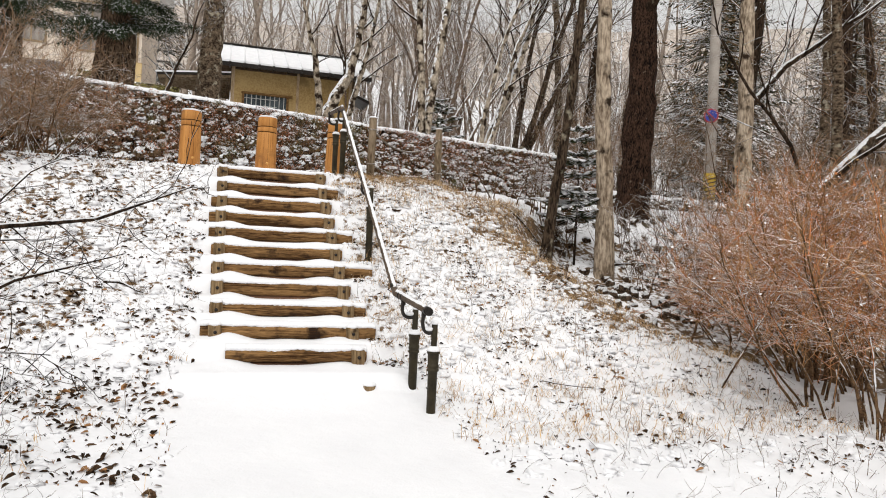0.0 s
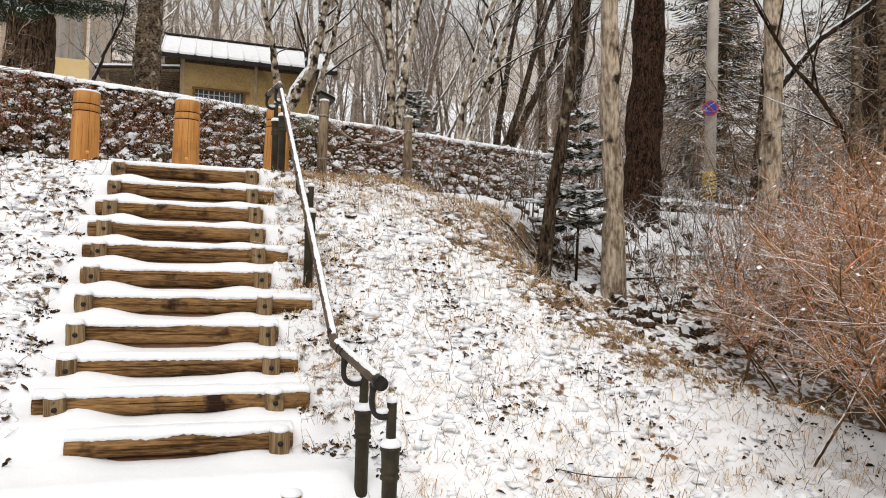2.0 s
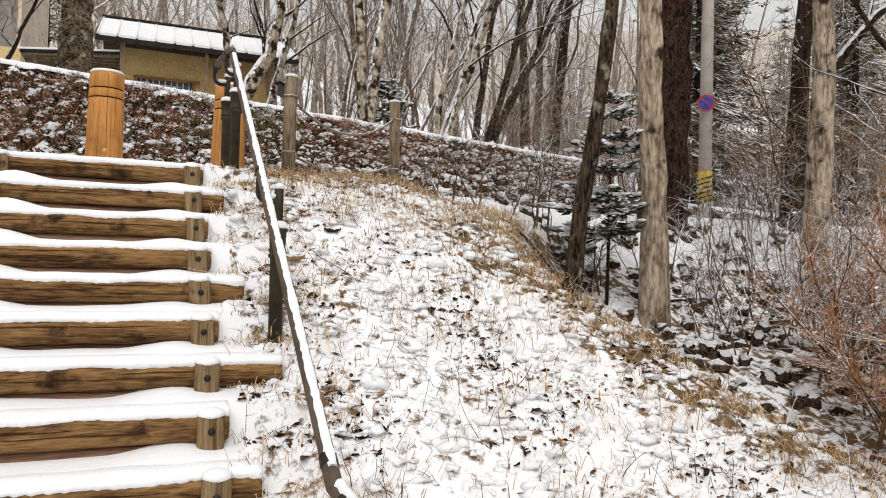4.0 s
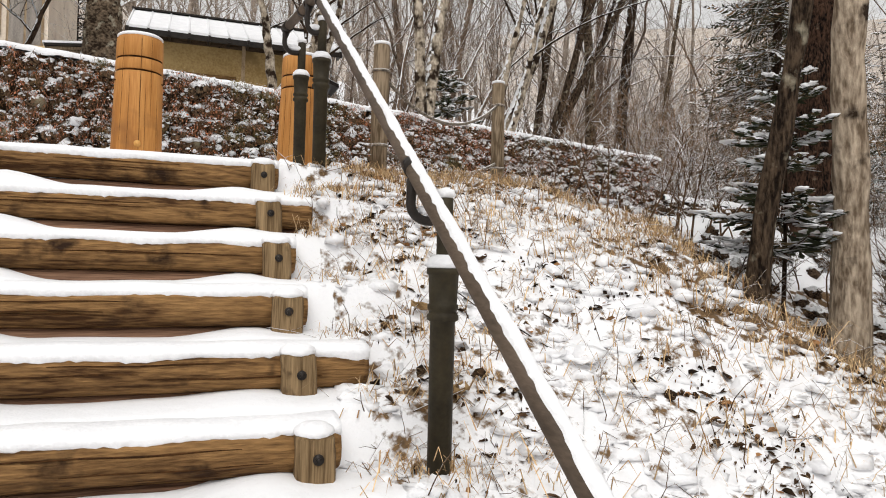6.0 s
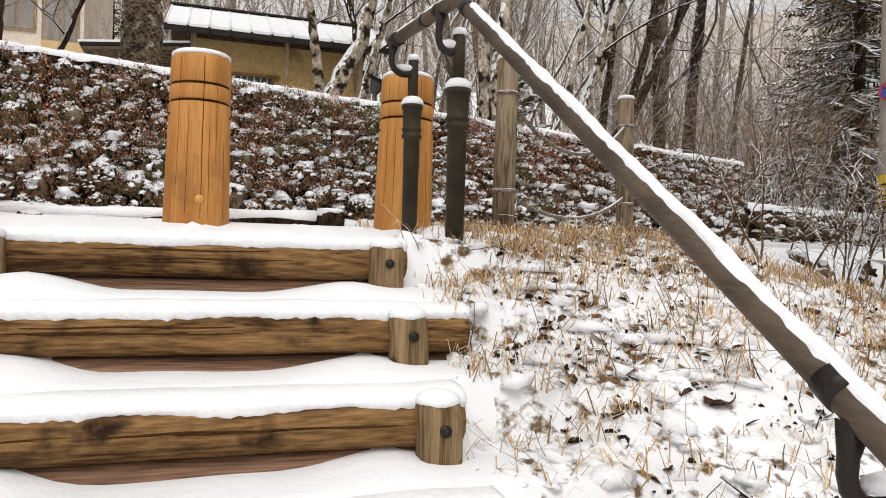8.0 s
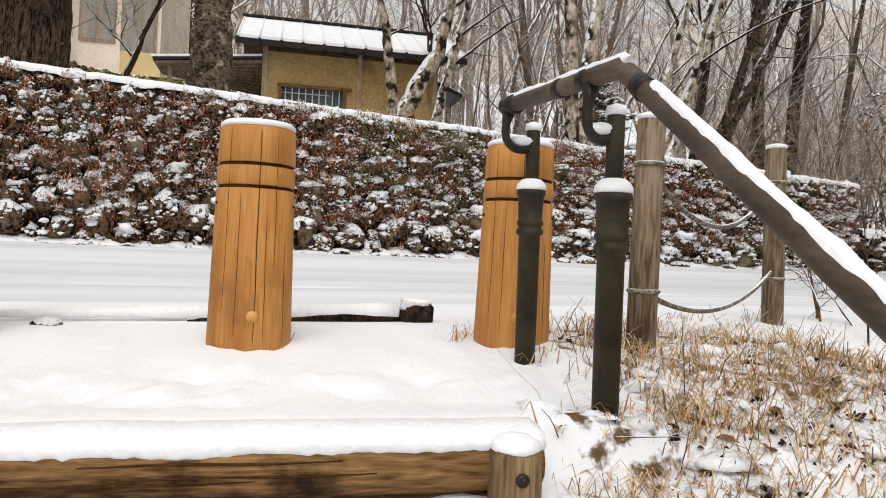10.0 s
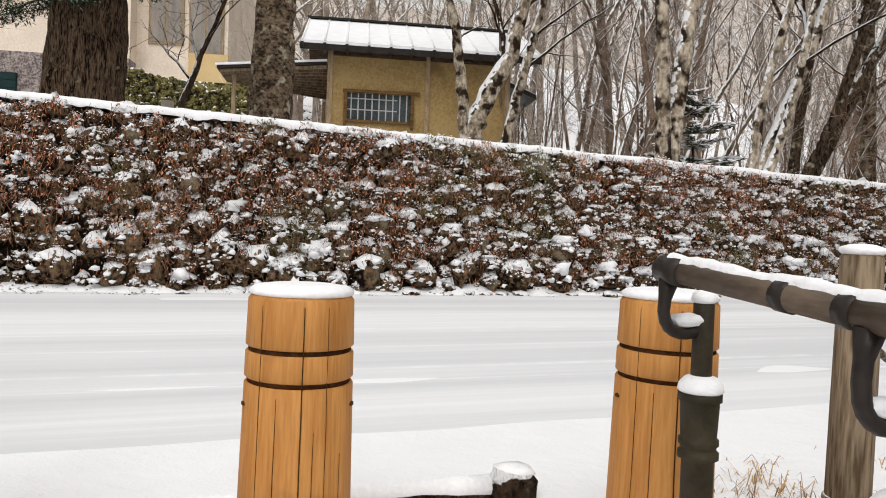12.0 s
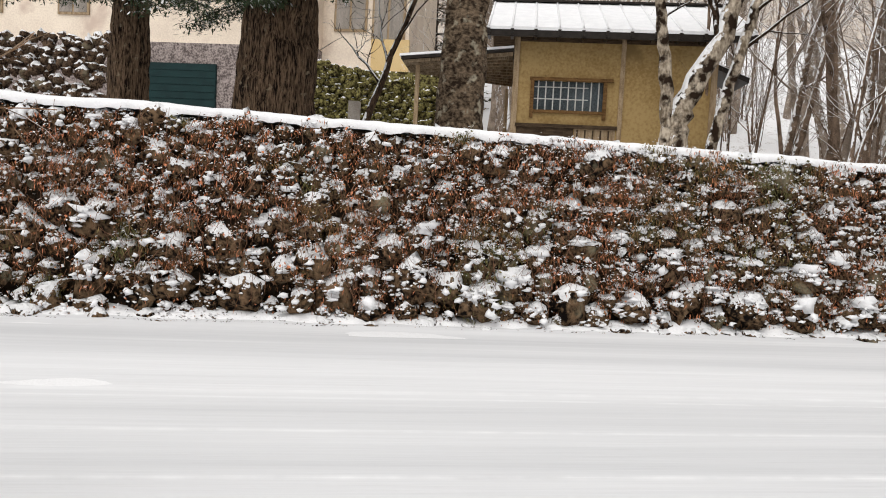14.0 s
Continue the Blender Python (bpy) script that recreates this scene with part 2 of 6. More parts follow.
M_PLASTER = mat("ochre_plaster", (0.265, 0.172, 0.068), (0.385, 0.268, 0.118), 1.6, 0.9, 0.3, fine=20, patch=((0.21, 0.14, 0.06), 1.3, 0.60))
M_TIMBER = mat("dark_timber", (0.030, 0.020, 0.013), (0.10, 0.068, 0.042), 5, 0.85, 0.4, stretch=(1, 6, 6))
M_BEAM = mat("worn_timber", (0.22, 0.150, 0.085), (0.43, 0.325, 0.21), 5, 0.85, 0.4, stretch=(4, 4, 0.8))
M_GLASS = mat("window_glass", (0.030, 0.040, 0.045), (0.09, 0.11, 0.12), 1.5, 0.12, 0.0)
M_FRAME = mat("brown_window_wood", (0.085, 0.043, 0.016), (0.22, 0.125, 0.052), 5, 0.85, 0.4, stretch=(1, 4, 4))
# tan-grey panes with soft upright streaks
M_TANPANE = mat("tan_grey_glass", (0.17, 0.15, 0.13), (0.36, 0.32, 0.28), 1.5, 0.25, 0.0, stretch=(3, 3, 0.3))
M_BARS = mat("pale_bars", (0.42, 0.42, 0.40), (0.60, 0.60, 0.57), 9, 0.6, 0.1)
M_CREAM = mat("cream_render", (0.68, 0.575, 0.475), (0.82, 0.715, 0.59), 0.8, 0.9, 0.25, fine=18, patch=((0.58, 0.46, 0.38), 0.9, 0.6))
M_YELLOW = mat("yellow_render", (0.58, 0.41, 0.19), (0.68, 0.51, 0.27), 1.2, 0.9, 0.2)
M_MOSS = mat("mossy_stone", (0.030, 0.022, 0.011), (0.23, 0.205, 0.075), 5.5, 0.95, 0.9, snow=(0.75, 1.0), fine=22, grit=3.6)
M_PALESTONE = mat("grey_masonry", (0.10, 0.080, 0.076), (0.36, 0.305, 0.285), 4.5, 0.9, 0.8, snow=(0.8, 1.0), fine=16, grit=3.6)
M_TEAL = mat("teal_shutter", (0.003, 0.017, 0.018), (0.007, 0.032, 0.032), 2, 0.6, 0.1)
M_CONCRETE = mat("pole_concrete", (0.33, 0.29, 0.25), (0.48, 0.43, 0.38), 3, 0.9, 0.3)
M_RED = mat("sign_red", (0.34, 0.04, 0.06), (0.44, 0.06, 0.08), 8, 0.5, 0)
M_BLUE = mat("sign_blue", (0.03, 0.05, 0.28), (0.05, 0.07, 0.34), 8, 0.5, 0)
M_BAND = mat("yellow_band", (0.40, 0.26, 0.03), (0.52, 0.35, 0.05), 8, 0.6, 0)
M_BRICKRED = mat("reddish_bark", (0.006, 0.004, 0.003), (0.085, 0.046, 0.029), 6.0, 0.92, 1.0, snow=(0.60, 1.0), stretch=(3, 3, 1.0), fine=20, deep=0.06, patch=((0.17, 0.125, 0.09), 12.0, 0.64), grit=3.4)


# ---- mesh building ----
class Build:
    """Collects vertices and faces for one mesh."""

    def __init__(self):
        self.v, self.f = [], []

    def tube(self, pts, radii, n=6, caps=True):
        pts = [Vector(p) for p in pts]
        base = len(self.v)
        prev = None
        for i, p in enumerate(pts):
            d = (pts[min(i + 1, len(pts) - 1)] - pts[max(i - 1, 0)])
            d = d.normalized() if d.length > 1e-9 else Vector((0, 0, 1))
            if prev is None:
                a = d.orthogonal().normalized()
            else:
                a = prev - d * prev.dot(d)
                a = a.normalized() if a.length > 1e-6 else d.orthogonal().normalized()
            prev = a
            b = d.cross(a)
            r = radii[i] if isinstance(radii, (list, tuple)) else radii
            for k in range(n):
                ang = 2 * math.pi * k / n
                self.v.append(tuple(p + (a * math.cos(ang) + b * math.sin(ang)) * r))
        for i in range(len(pts) - 1):
            for k in range(n):
                q = base + i * n
                self.f.append((q + k, q + (k + 1) % n, q + n + (k + 1) % n, q + n + k))
        if caps:
            self.f.append(tuple(base + k for k in range(n))[::-1])
            self.f.append(tuple(base + (len(pts) - 1) * n + k for k in range(n)))

    def lathe(self, x, y, profile, n=24, cap=True):
        """A turned body about an upright axis; profile: rows of (z, radius)."""
        self.tube([(x, y, z) for z, _ in profile], [r for _, r in profile], n, cap)

    def box(self, x0, y0, z0, x1, y1, z1):
        b = len(self.v)
        self.v += [(x, y, z) for z in (z0, z1) for y in (y0, y1) for x in (x0, x1)]
        self.f += [tuple(b + i for i in q) for q in ((0, 2, 3, 1), (4, 5, 7, 6), (0, 1, 5, 4), (2, 6, 7, 3), (0, 4, 6, 2), (1, 3, 7, 5))]

    def poly(self, pts):
        b = len(self.v)
        self.v += [tuple(p) for p in pts]
        self.f.append(tuple(range(b, b + len(pts))))

    def slab(self, pts, thick):
        """A plate: a polygon and its copy lower by thick, with sides."""
        b, n = len(self.v), len(pts)
        self.v += [tuple(p) for p in pts] + [(p[0], p[1], p[2] - thick) for p in pts]
        self.f.append(tuple(range(b, b + n)))
        self.f.append(tuple(range(b + 2 * n - 1, b + n - 1, -1)))
        for i in range(n):
            j = (i + 1) % n
            self.f.append((b + i, b + n + i, b + n + j, b + j))

    def rock(self, c, size, rnd, seg=6, rings=5, rough=0.3):
        b = len(self.v)
        off = Vector((rnd.uniform(0, 90), rnd.uniform(0, 90), rnd.uniform(0, 90)))
        for i in range(rings):
            th = math.pi * (i + 0.5) / rings
            for k in range(seg):
                ph = 2 * math.pi * (k + 0.5 * (i % 2)) / seg
                d = Vector((math.sin(th) * math.cos(ph), math.sin(th) * math.sin(ph), math.cos(th)))
                m = max(abs(d.x), abs(d.y), abs(d.z)) ** 0.55
                s = (1 + rough * noise.noise(d * 1.4 + off)) / m
                self.v.append((c[0] + d.x * size[0] * s, c[1] + d.y * size[1] * s, c[2] + d.z * size[2] * s))
        for i in range(rings - 1):
            for k in range(seg):
                self.f.append((b + i * seg + k, b + (i + 1) * seg + k, b + (i + 1) * seg + (k + 1) % seg, b + i * seg + (k + 1) % seg))
        self.f.append(tuple(b + k for k in range(seg)))
        self.f.append(tuple(b + (rings - 1) * seg + k for k in range(seg))[::-1])

    def mesh(self, name, material, smooth=True):
        me = bpy.data.meshes.new(name)
        me.from_pydata(self.v, [], self.f)
        me.materials.append(material)
        if smooth:
            me.shade_smooth()
        me.update()
        return me


def part(name, build, material, parent=None, label="", smooth=True):
    """Links a Build (or a ready mesh) as one mesh object, under a thing or a part if one is given."""
    me = build.mesh(name, material, smooth) if isinstance(build, Build) else build
    ob = new(name, me)
    if parent is not None:
        ob.parent = parent
    if label:
        ob["label"] = label
    return ob


def smooth01(a, b, x):
    t = min(1.0, max(0.0, (x - a) / (b - a)))
    return t * t * (3 - 2 * t)


# ---- the lie of the land ----
TREAD, STEPS = 0.323, 11
BOLT_Z = (0.725, 0.892, 1.060, 1.243, 1.420, 1.603, 1.790, 1.973, 2.168, 2.370, 2.578)
STAIR_L, STAIR_R = 0.36, 1.60


def step_bolt(n):
    """Where the bolt of step n sits: y, z."""
    return 9.560 - TREAD * (STEPS - n), BOLT_Z[n - 1]


def wall_y(x):
    """The foot of the stone wall across the road."""
    return 16.17 + 0.236 * x


def wall_top(x):
    return 4.72 - 0.0185 * x


def edge_x(y):
    """The brow on which the bank falls away into the hollow."""
    return float(np.interp(y, [3.0, 5.8, 6.4, 6.85, 7.3, 7.8, 8.2, 9.2, 10.2, 11.2], [7.5, 6.4, 5.2, 4.55, 4.3, 4.05, 3.8, 3.6, 4.2, 4.8]))


def land(x, y, rough=True):
    bank = float(np.interp(y, [-60, 0, 3.0, 4.8, 5.45, 5.95, 6.35, 7.9, 9.75, 10.2, 10.7, 11.3], [0.20, 0.27, 0.33, 0.38, 0.43, 0.535, 0.74, 1.57, 2.62, 2.680, 2.735, 2.765]))
    wy = wall_y(x)
    if y > 11.3:
        bank = 2.765 + 0.245 * smooth01(11.3, 16.2, y - 0.236 * x)
    z = bank
    hollow = float(np.interp(y, [0, 5, 6.5, 8.0, 9.5, 11.0, 12.6], [0.27, 0.25, 0.40, 0.95, 1.40, 2.15, 2.82]))
    if y < 12.6:
        ex = edge_x(y)
        f = smooth01(ex, ex + 1.3, x)
        z = z * (1 - f) + min(z, hollow) * f
    z -= 0.25 * smooth01(3.0, 4.4, x) * smooth01(9.0, 9.8, y) * (1 - smooth01(10.9, 11.8, y))
    # retained ground behind the wall, rising into the wooded hill
    back = y - wy
    if back > 0.1:
        top = wall_top(x) - 0.08 if x < 10.75 else 3.70
        if x > 19:
            top = 3.3
        far = top + (0.05 if x > 6 else 0.012) * max(0, back - 2) + (0.23 if x > -2.5 else 0.02) * max(0, back - 13) + 0.12 * max(0, back - 28)
        far = min(far, 21)
        z = z + (far - z) * smooth01(0.12, 0.4, back)
    if rough:
        amp, fine = 0.05, 1.0
        fine -= 0.8 * smooth01(-0.6, 0.2, x) * (1 - smooth01(1.9, 2.7, x)) * (1 - smooth01(5.6, 6.4, y))
        if y > 10.2:
            fine *= 1 - smooth01(10.2, 11.0, y) * 0.8
        if 11.0 < y and back < 0.2:
            amp = 0.004
        amp -= 0.038 * smooth01(-0.6, 0.2, x) * (1 - smooth01(1.9, 2.7, x)) * (1 - smooth01(5.6, 6.4, y))
        if y > 9.6 and x < 2.0 and back < 0:
            amp = min(amp, 0.012)
        if back > 5:
            amp = 0.2
        z += amp * noise.noise(Vector((x * 1.3, y * 1.3, 3.0)))
        if back < 0:
            z += fine * (amp > 0.006) * 0.028 * noise.noise(Vector((x * 5.1, y * 5.1, 9.0))) + fine * (amp > 0.006) * 0.038 * noise.noise(Vector((x * 11.0, y * 11.0, 5.0)))
    # the flight of steps cut into the bank
    if 5.9 < y < 10.2 and STAIR_L - 0.5 < x < STAIR_R + 0.75:
        zz = 0.648
        for n in range(1, STEPS + 1):
            by, bz = step_bolt(n)
            if y > by + 0.15:
                zz = bz + 0.072 + 0.02 * smooth01(by + 0.15, by + 0.21, y)
            elif y > by - 0.30:
                # drifts against the foot of the log, deeper at both ends
                side = abs(x - 0.98) / 0.62
                zz += (-0.006 + 0.007 * (n % 4) + (0.058 if x < 0.98 else 0.034) * smooth01(0.30, 0.82, side) * (1 - 0.5 * smooth01(0.78, 1.05, side))) * smooth01(by - 0.26, by + 0.02, y) + 0.012 * noise.noise(Vector((x * 3, n * 2.3, 1))) * smooth01(by - 0.2, by + 0.08, y)
        f = smooth01(STAIR_L - 0.42, STAIR_L - 0.12, x) * (1 - smooth01(STAIR_R + 0.22, STAIR_R + 0.62, x)) * smooth01(5.90, 6.02, y) * (1 - smooth01(9.8, 10.15, y))
        z = z * (1 - f) + zz * f
    return z


def litter(x, y):
    """How far soil and dead grass show through the snow."""
    if y > 11.2 and y < wall_y(x) + 0.3:
        return -0.6
    if y >= wall_y(x) + 0.3:
        return 0.20 if y > 21 and x > 4.5 else -0.05
    v = 0.16 + 0.085 * smooth01(5.6, 7.0, y)
    ex = edge_x(y)
    v += 0.18 * math.exp(-((x - ex - 0.25) / 0.45) ** 2) * smooth01(5.6, 7.2, y)
    if x > ex + 0.5:
        v += 0.10
    v += 0.03 * smooth01(0.1, -0.6, x)
    v += 0.05 * math.exp(-((x - 2.9) / 0.9) ** 2 - ((y - 10.4) / 0.55) ** 2)
    v -= (0.42 * smooth01(-2.2, 0.2, x) + 0.10) * (1 - smooth01(4.8, 7.5, x)) * (1 - smooth01(5.4, 6.9, y))
    v += 0.10 * smooth01(6.0, 6.8, x) * (1 - smooth01(7.2, 8.2, y)) * smooth01(2.5, 3.5, y)
    if STAIR_L - 0.16 < x < STAIR_R + 0.16 and 5.5 < y < 10.3:
        v = -0.7
    if y > 9.9 and x < 2.1:
        v = -0.6
    return v


def spaced(stops):
    """Grid lines: rows of (from, to, step)."""
    out = []
    for a, b, s in stops:
        k = max(1, round((b - a) / s))
        out += [a + (b - a) * i / k for i in range(k)]
    out.append(stops[-1][1])
    return out


def sheet(name, xs, ys, height, material, attr=None):
    me = bpy.data.meshes.new(name)
    nx, ny = len(xs), len(ys)
    verts = [(x, y, height(x, y)) for y in ys for x in xs]
    faces = [(j * nx + i, j * nx + i + 1, (j + 1) * nx + i + 1, (j + 1) * nx + i) for j in range(ny - 1) for i in range(nx - 1)]
    me.from_pydata(verts, [], faces)
    if attr:
        a = me.attributes.new("litter", "FLOAT", "POINT")
        a.data.foreach_set("value", [attr(v[0], v[1]) for v in verts])
    me.materials.append(material)
    me.shade_smooth()
    return new(name, me)


ground = sheet("ground", spaced([(-900, -60, 120), (-60, -12, 4), (-12, -3.2, 0.5), (-3.2, -0.2, 0.09), (-0.2, 2.4, 0.05), (2.4, 6.5, 0.08), (6.5, 14, 0.4), (14, 80, 4), (80, 900, 120)]),
               spaced([(-900, -20, 120), (-20, 1, 1.5), (1, 5.6, 0.12), (5.6, 10.3, 0.036), (10.3, 12.8, 0.12), (12.8, 15, 0.5), (15, 20, 0.16), (20, 40, 1.2), (40, 90, 4), (90, 900, 120)]),
               lambda x, y: land(x, y), M_GROUND, litter)
tagged(ground, "snow-covered bank and woodland floor with dead grass and leaves", "ground", kind="structure")


road_b = Build()
us = spaced([(-60, -14, 4), (-14, 14, 0.35), (14, 70, 4)])
vs = spaced([(-4.55, -0.05, 0.15)])
for u in us:
    for v in vs:
        y = wall_y(u) + v
        rut = 0.010 * math.sin(v * 4.1 + 0.7) + 0.006 * noise.noise(Vector((u * 0.25, v * 5.0, 2)))
        fade = smooth01(-4.55, -4.2, v)
        road_b.v.append((u, y, land(u, y, False) - 0.012 + (0.024 + rut) * fade))
for i in range(len(us) - 1):
    for j in range(len(vs) - 1):
        q = i * len(vs) + j
        road_b.f.append((q, q + len(vs), q + len(vs) + 1, q + 1))
road = part("road", road_b, M_ROAD)
tagged(road, "narrow road under smooth snow with faint tyre tracks", "road", kind="structure")

# ---- log steps ----
def stake_block(sx, lean, top, rnd):
    """A stake sawn flat in front, with worn corners."""
    b = Build()
    outline = [(-0.056, -0.108), (-0.044, -0.126), (-0.015, -0.131), (0.016, -0.131), (0.045, -0.125), (0.056, -0.106), (0.054, -0.050), (0.030, -0.028), (-0.032, -0.028), (-0.055, -0.052)]
    rows = ((-0.32, 0.90, 0.0), (-0.10, 1.0, 0.0), (0.0, 1.01, 0.3), (top - 0.010, 0.99, 0.9), (top, 0.90, 1.0))
    for z, k, f in rows:
        for x, y in outline:
            b.v.append((sx + lean * f + x * k + rnd.uniform(-0.001, 0.001), -0.078 + (y + 0.078) * k, z + rnd.uniform(-0.001, 0.001)))
    n = len(outline)
    for i in range(len(rows) - 1):
        for k in range(n):
            b.f.append((i * n + k, i * n + (k + 1) % n, (i + 1) * n + (k + 1) % n, (i + 1) * n + k))
    b.f.append(tuple((len(rows) - 1) * n + k for k in range(n)))
    return b


def make_step(n):
    rnd = random.Random(100 + n)
    by, bz = step_bolt(n)
    step = new("log_step")
    step.location = (0.98, by + 0.12, bz)
    tagged(step, "weathered round log step with bolted stakes under fresh snow", "step", "steps of the flight")
    x0 = -0.69 + rnd.uniform(-0.04, 0.04)
    x1 = {2: 0.84, 3: 0.80, 5: 0.98, 7: 0.86, 10: 0.82}.get(n, 0.70)
    if n == 1:
        x0 = -0.50
    xs = [x0 + (x1 - x0) * i / 80 for i in range(81)]
    r = 0.068 + rnd.uniform(-0.004, 0.006)
    b = Build()
    b.tube([(x, 0.006 * noise.noise(Vector((x * 2, n, 0))), 0.004 + 0.006 * noise.noise(Vector((x * 2, n, 7)))) for x in xs],
           [r * (0.9 if i in (0, 80) else 1) * (1 + 0.03 * noise.noise(Vector((x * 4, n, 3)))) for i, x in enumerate(xs)], 14)
    part("log", b, M_LOG, step)
    b = Build()
    b.tube([(x, 0.012, -0.118) for x in xs[1:-1]], [0.058 * (1 + 0.04 * noise.noise(Vector((x * 4, n, 5)))) for x in xs[1:-1]], 10)
    part("lower_log", b, M_WETLOG, step, "damp reddish log")
    for k in range(3):
        ang, xa = rnd.uniform(-0.35, 0.45), rnd.uniform(x0 + 0.05, x1 - 0.7)
        c = Build()
        c.tube([(xa + 0.06 * i, -math.cos(ang + 0.03 * math.sin(i + n)) * (r - 0.0005), 0.004 + math.sin(ang + 0.03 * math.sin(i + n)) * (r - 0.0005)) for i in range(10)],
               [0.0012 + 0.0022 * math.sin(math.pi * i / 9) for i in range(10)], 4)
        part("crack", c, M_GROOVE, step, "dark drying crack")
    # snow lying along the log
    b = Build()
    k = len(xs)
    for i, x in enumerate(xs):
        w = 0.030 + 0.010 * noise.noise(Vector((x * 5, n, 11)))
        lip = 0.014 * noise.noise(Vector((x * 4.3, n, 4))) + 0.007 * noise.noise(Vector((x * 37, n, 9)))
        for yy, zz in ((-0.050 + lip, 0.044 + lip), (-0.063 + lip, 0.062), (-0.048 + lip, 0.072 + w * 0.3), (0.0, 0.076 + w * 0.55), (0.07, 0.078 + w * 0.55), (0.12, 0.05)):
            b.v.append((x, yy, zz))
    for i in range(k - 1):
        for j in range(5):
            b.f.append((i * 6 + j, (i + 1) * 6 + j, (i + 1) * 6 + j + 1, i * 6 + j + 1))
    b.f.append(tuple(range(6)))
    b.f.append(tuple((k - 1) * 6 + j for j in range(6))[::-1])
    part("snow_cap", b, M_SNOW, step, "soft rim of fresh snow")
    for sx in (STAIR_L + 0.03 - 0.98, STAIR_R - 0.98):
        if n == 1 and sx < 0:
            continue
        lean = rnd.uniform(-0.008, 0.008)
        top = 0.060 + rnd.uniform(-0.008, 0.010)
        s = stake_block(sx, lean, top, rnd)
        stake = part("stake", s, M_STAKE, step, "sawn half-round stake")
        bb = Build()
        bb.tube([(sx, -0.128, 0.0), (sx, -0.137, 0.0)], [0.016, 0.016], 10)
        bb.tube([(sx, -0.133, 0.0), (sx, -0.146, 0.0)], [0.0085, 0.008], 6)
        part("bolt", bb, M_BLACK, stake, "dark iron bolt head")
        c = Build()
        c.lathe(sx + lean, -0.078, [(top - 0.008, 0.048), (top + 0.003, 0.060), (top + 0.018, 0.056), (top + 0.030, 0.036), (top + 0.034, 0.004)], 14)
        part("stake_snow", c, M_SNOW, step)
    return step


for n in range(1, STEPS + 1):
    make_step(n)

# ---- bollards at the head of the steps ----
def make_bollard(x, y, z, lean=0.0, spin=0.0):
    b0 = new("bollard")
    b0.location, b0.rotation_euler = (x, y, z), (0, lean, spin)
    tagged(b0, "golden turned wooden bollard with two dark grooves and a snow cap", "bollard", "bollards at the head of the steps")
    H = 0.740

    def ring(za, zb, ra, rb, rr=0.008):
        b = Build()
        b.lathe(0, 0, [(za, ra - 0.004), (za + 0.004, ra), (zb - rr, rb), (zb, rb - rr * 0.7)], 40)
        return b
    part("shaft", ring(-0.15, 0.522, 0.149, 0.136, 0.004), M_BOLLARD, b0)
    part("belt", ring(0.534, 0.600, 0.136, 0.135, 0.004), M_BOLLARD, b0)
    part("head", ring(0.612, H, 0.135, 0.132, 0.012), M_BOLLARD, b0)
    g = Build()
    g.lathe(0, 0, [(0.51, 0.128), (0.62, 0.128)], 32)
    part("groove", g, M_GROOVE, b0, "dark turned groove")
    # drying cracks down the shaft, thin dark wedges let into the surface
    rnd = random.Random(int(x * 100))
    for ang, z0, z1, w in ((-1.50, 0.0, 0.718, 0.0022), (-1.05, 0.25, 0.718, 0.0012), (-1.95, 0.02, 0.5, 0.0014), (-0.72, 0.0, 0.36, 0.0014), (-2.3, 0.1, 0.718, 0.0012), (-1.28, 0.0, 0.42, 0.0013)):
        c = Build()
        pts = []
        for i in range(9):
            zz = z0 + (z1 - z0) * i / 8
            rad = 0.149 - 0.0135 * (zz + 0.15) / 0.7 - 0.0002 if zz < 0.53 else 0.1348
            a = ang + 0.02 * noise.noise(Vector((zz * 6, ang, 0)))
            pts.append((rad * math.cos(a), rad * math.sin(a), zz))
        c.tube(pts, [w * (0.5 + 0.5 * math.sin(math.pi * (i + 0.6) / 9.2)) for i in range(9)], 4)
        part("crack", c, M_GROOVE, b0)
    p = Build()
    p.tube([(0.005, -0.140, 0.085), (0.005, -0.1495, 0.085)], [0.021, 0.019], 14)
    part("plug", p, M_PLUG, b0, "pale round wooden plug")
    for a in (-2.85, -0.3):
        k = Build()
        k.rock((0.131 * math.cos(a), 0.131 * math.sin(a), 0.47), (0.013, 0.013, 0.007), rnd, 6, 4, 0.2)
        part("notch", k, M_GROOVE, b0)
    s = Build()
    s.lathe(0, 0, [(H - 0.004, 0.120), (H + 0.004, 0.131), (H + 0.012, 0.130), (H + 0.021, 0.118), (H + 0.026, 0.08), (H + 0.028, 0.003)], 40)
    part("snow_cap", s, M_SNOW, b0, "flat cap of fresh snow")
    return b0


make_bollard(-0.07, 10.74, 2.748, 0.010, 0.3)
make_bollard(0.958, 10.70, 2.748, 0.006, 0.05)
make_bollard(1.948, 10.74, 2.758, 0.012, -0.25)

# ---- handrail ----
RX = 1.86
handrail = new("handrail")
handrail.location = (RX, 5.37, 0.55)
tagged(handrail, "taupe pipe handrail on dark iron posts dusted with snow", "handrail")
hr0 = Vector((RX, 5.37, 0.55))
RAIL = [Vector((1.935, 5.36, 1.215)), Vector((1.868, 6.20, 1.302)), Vector((1.853, 9.66, 3.545)), Vector((1.80, 10.43, 3.590))]


def rail_point(y):
    for a, b in zip(RAIL, RAIL[1:]):
        if y <= b.y:
            return a.lerp(b, (y - a.y) / (b.y - a.y))
    return RAIL[-1]


def local(p):
    return tuple(Vector(p) - hr0)


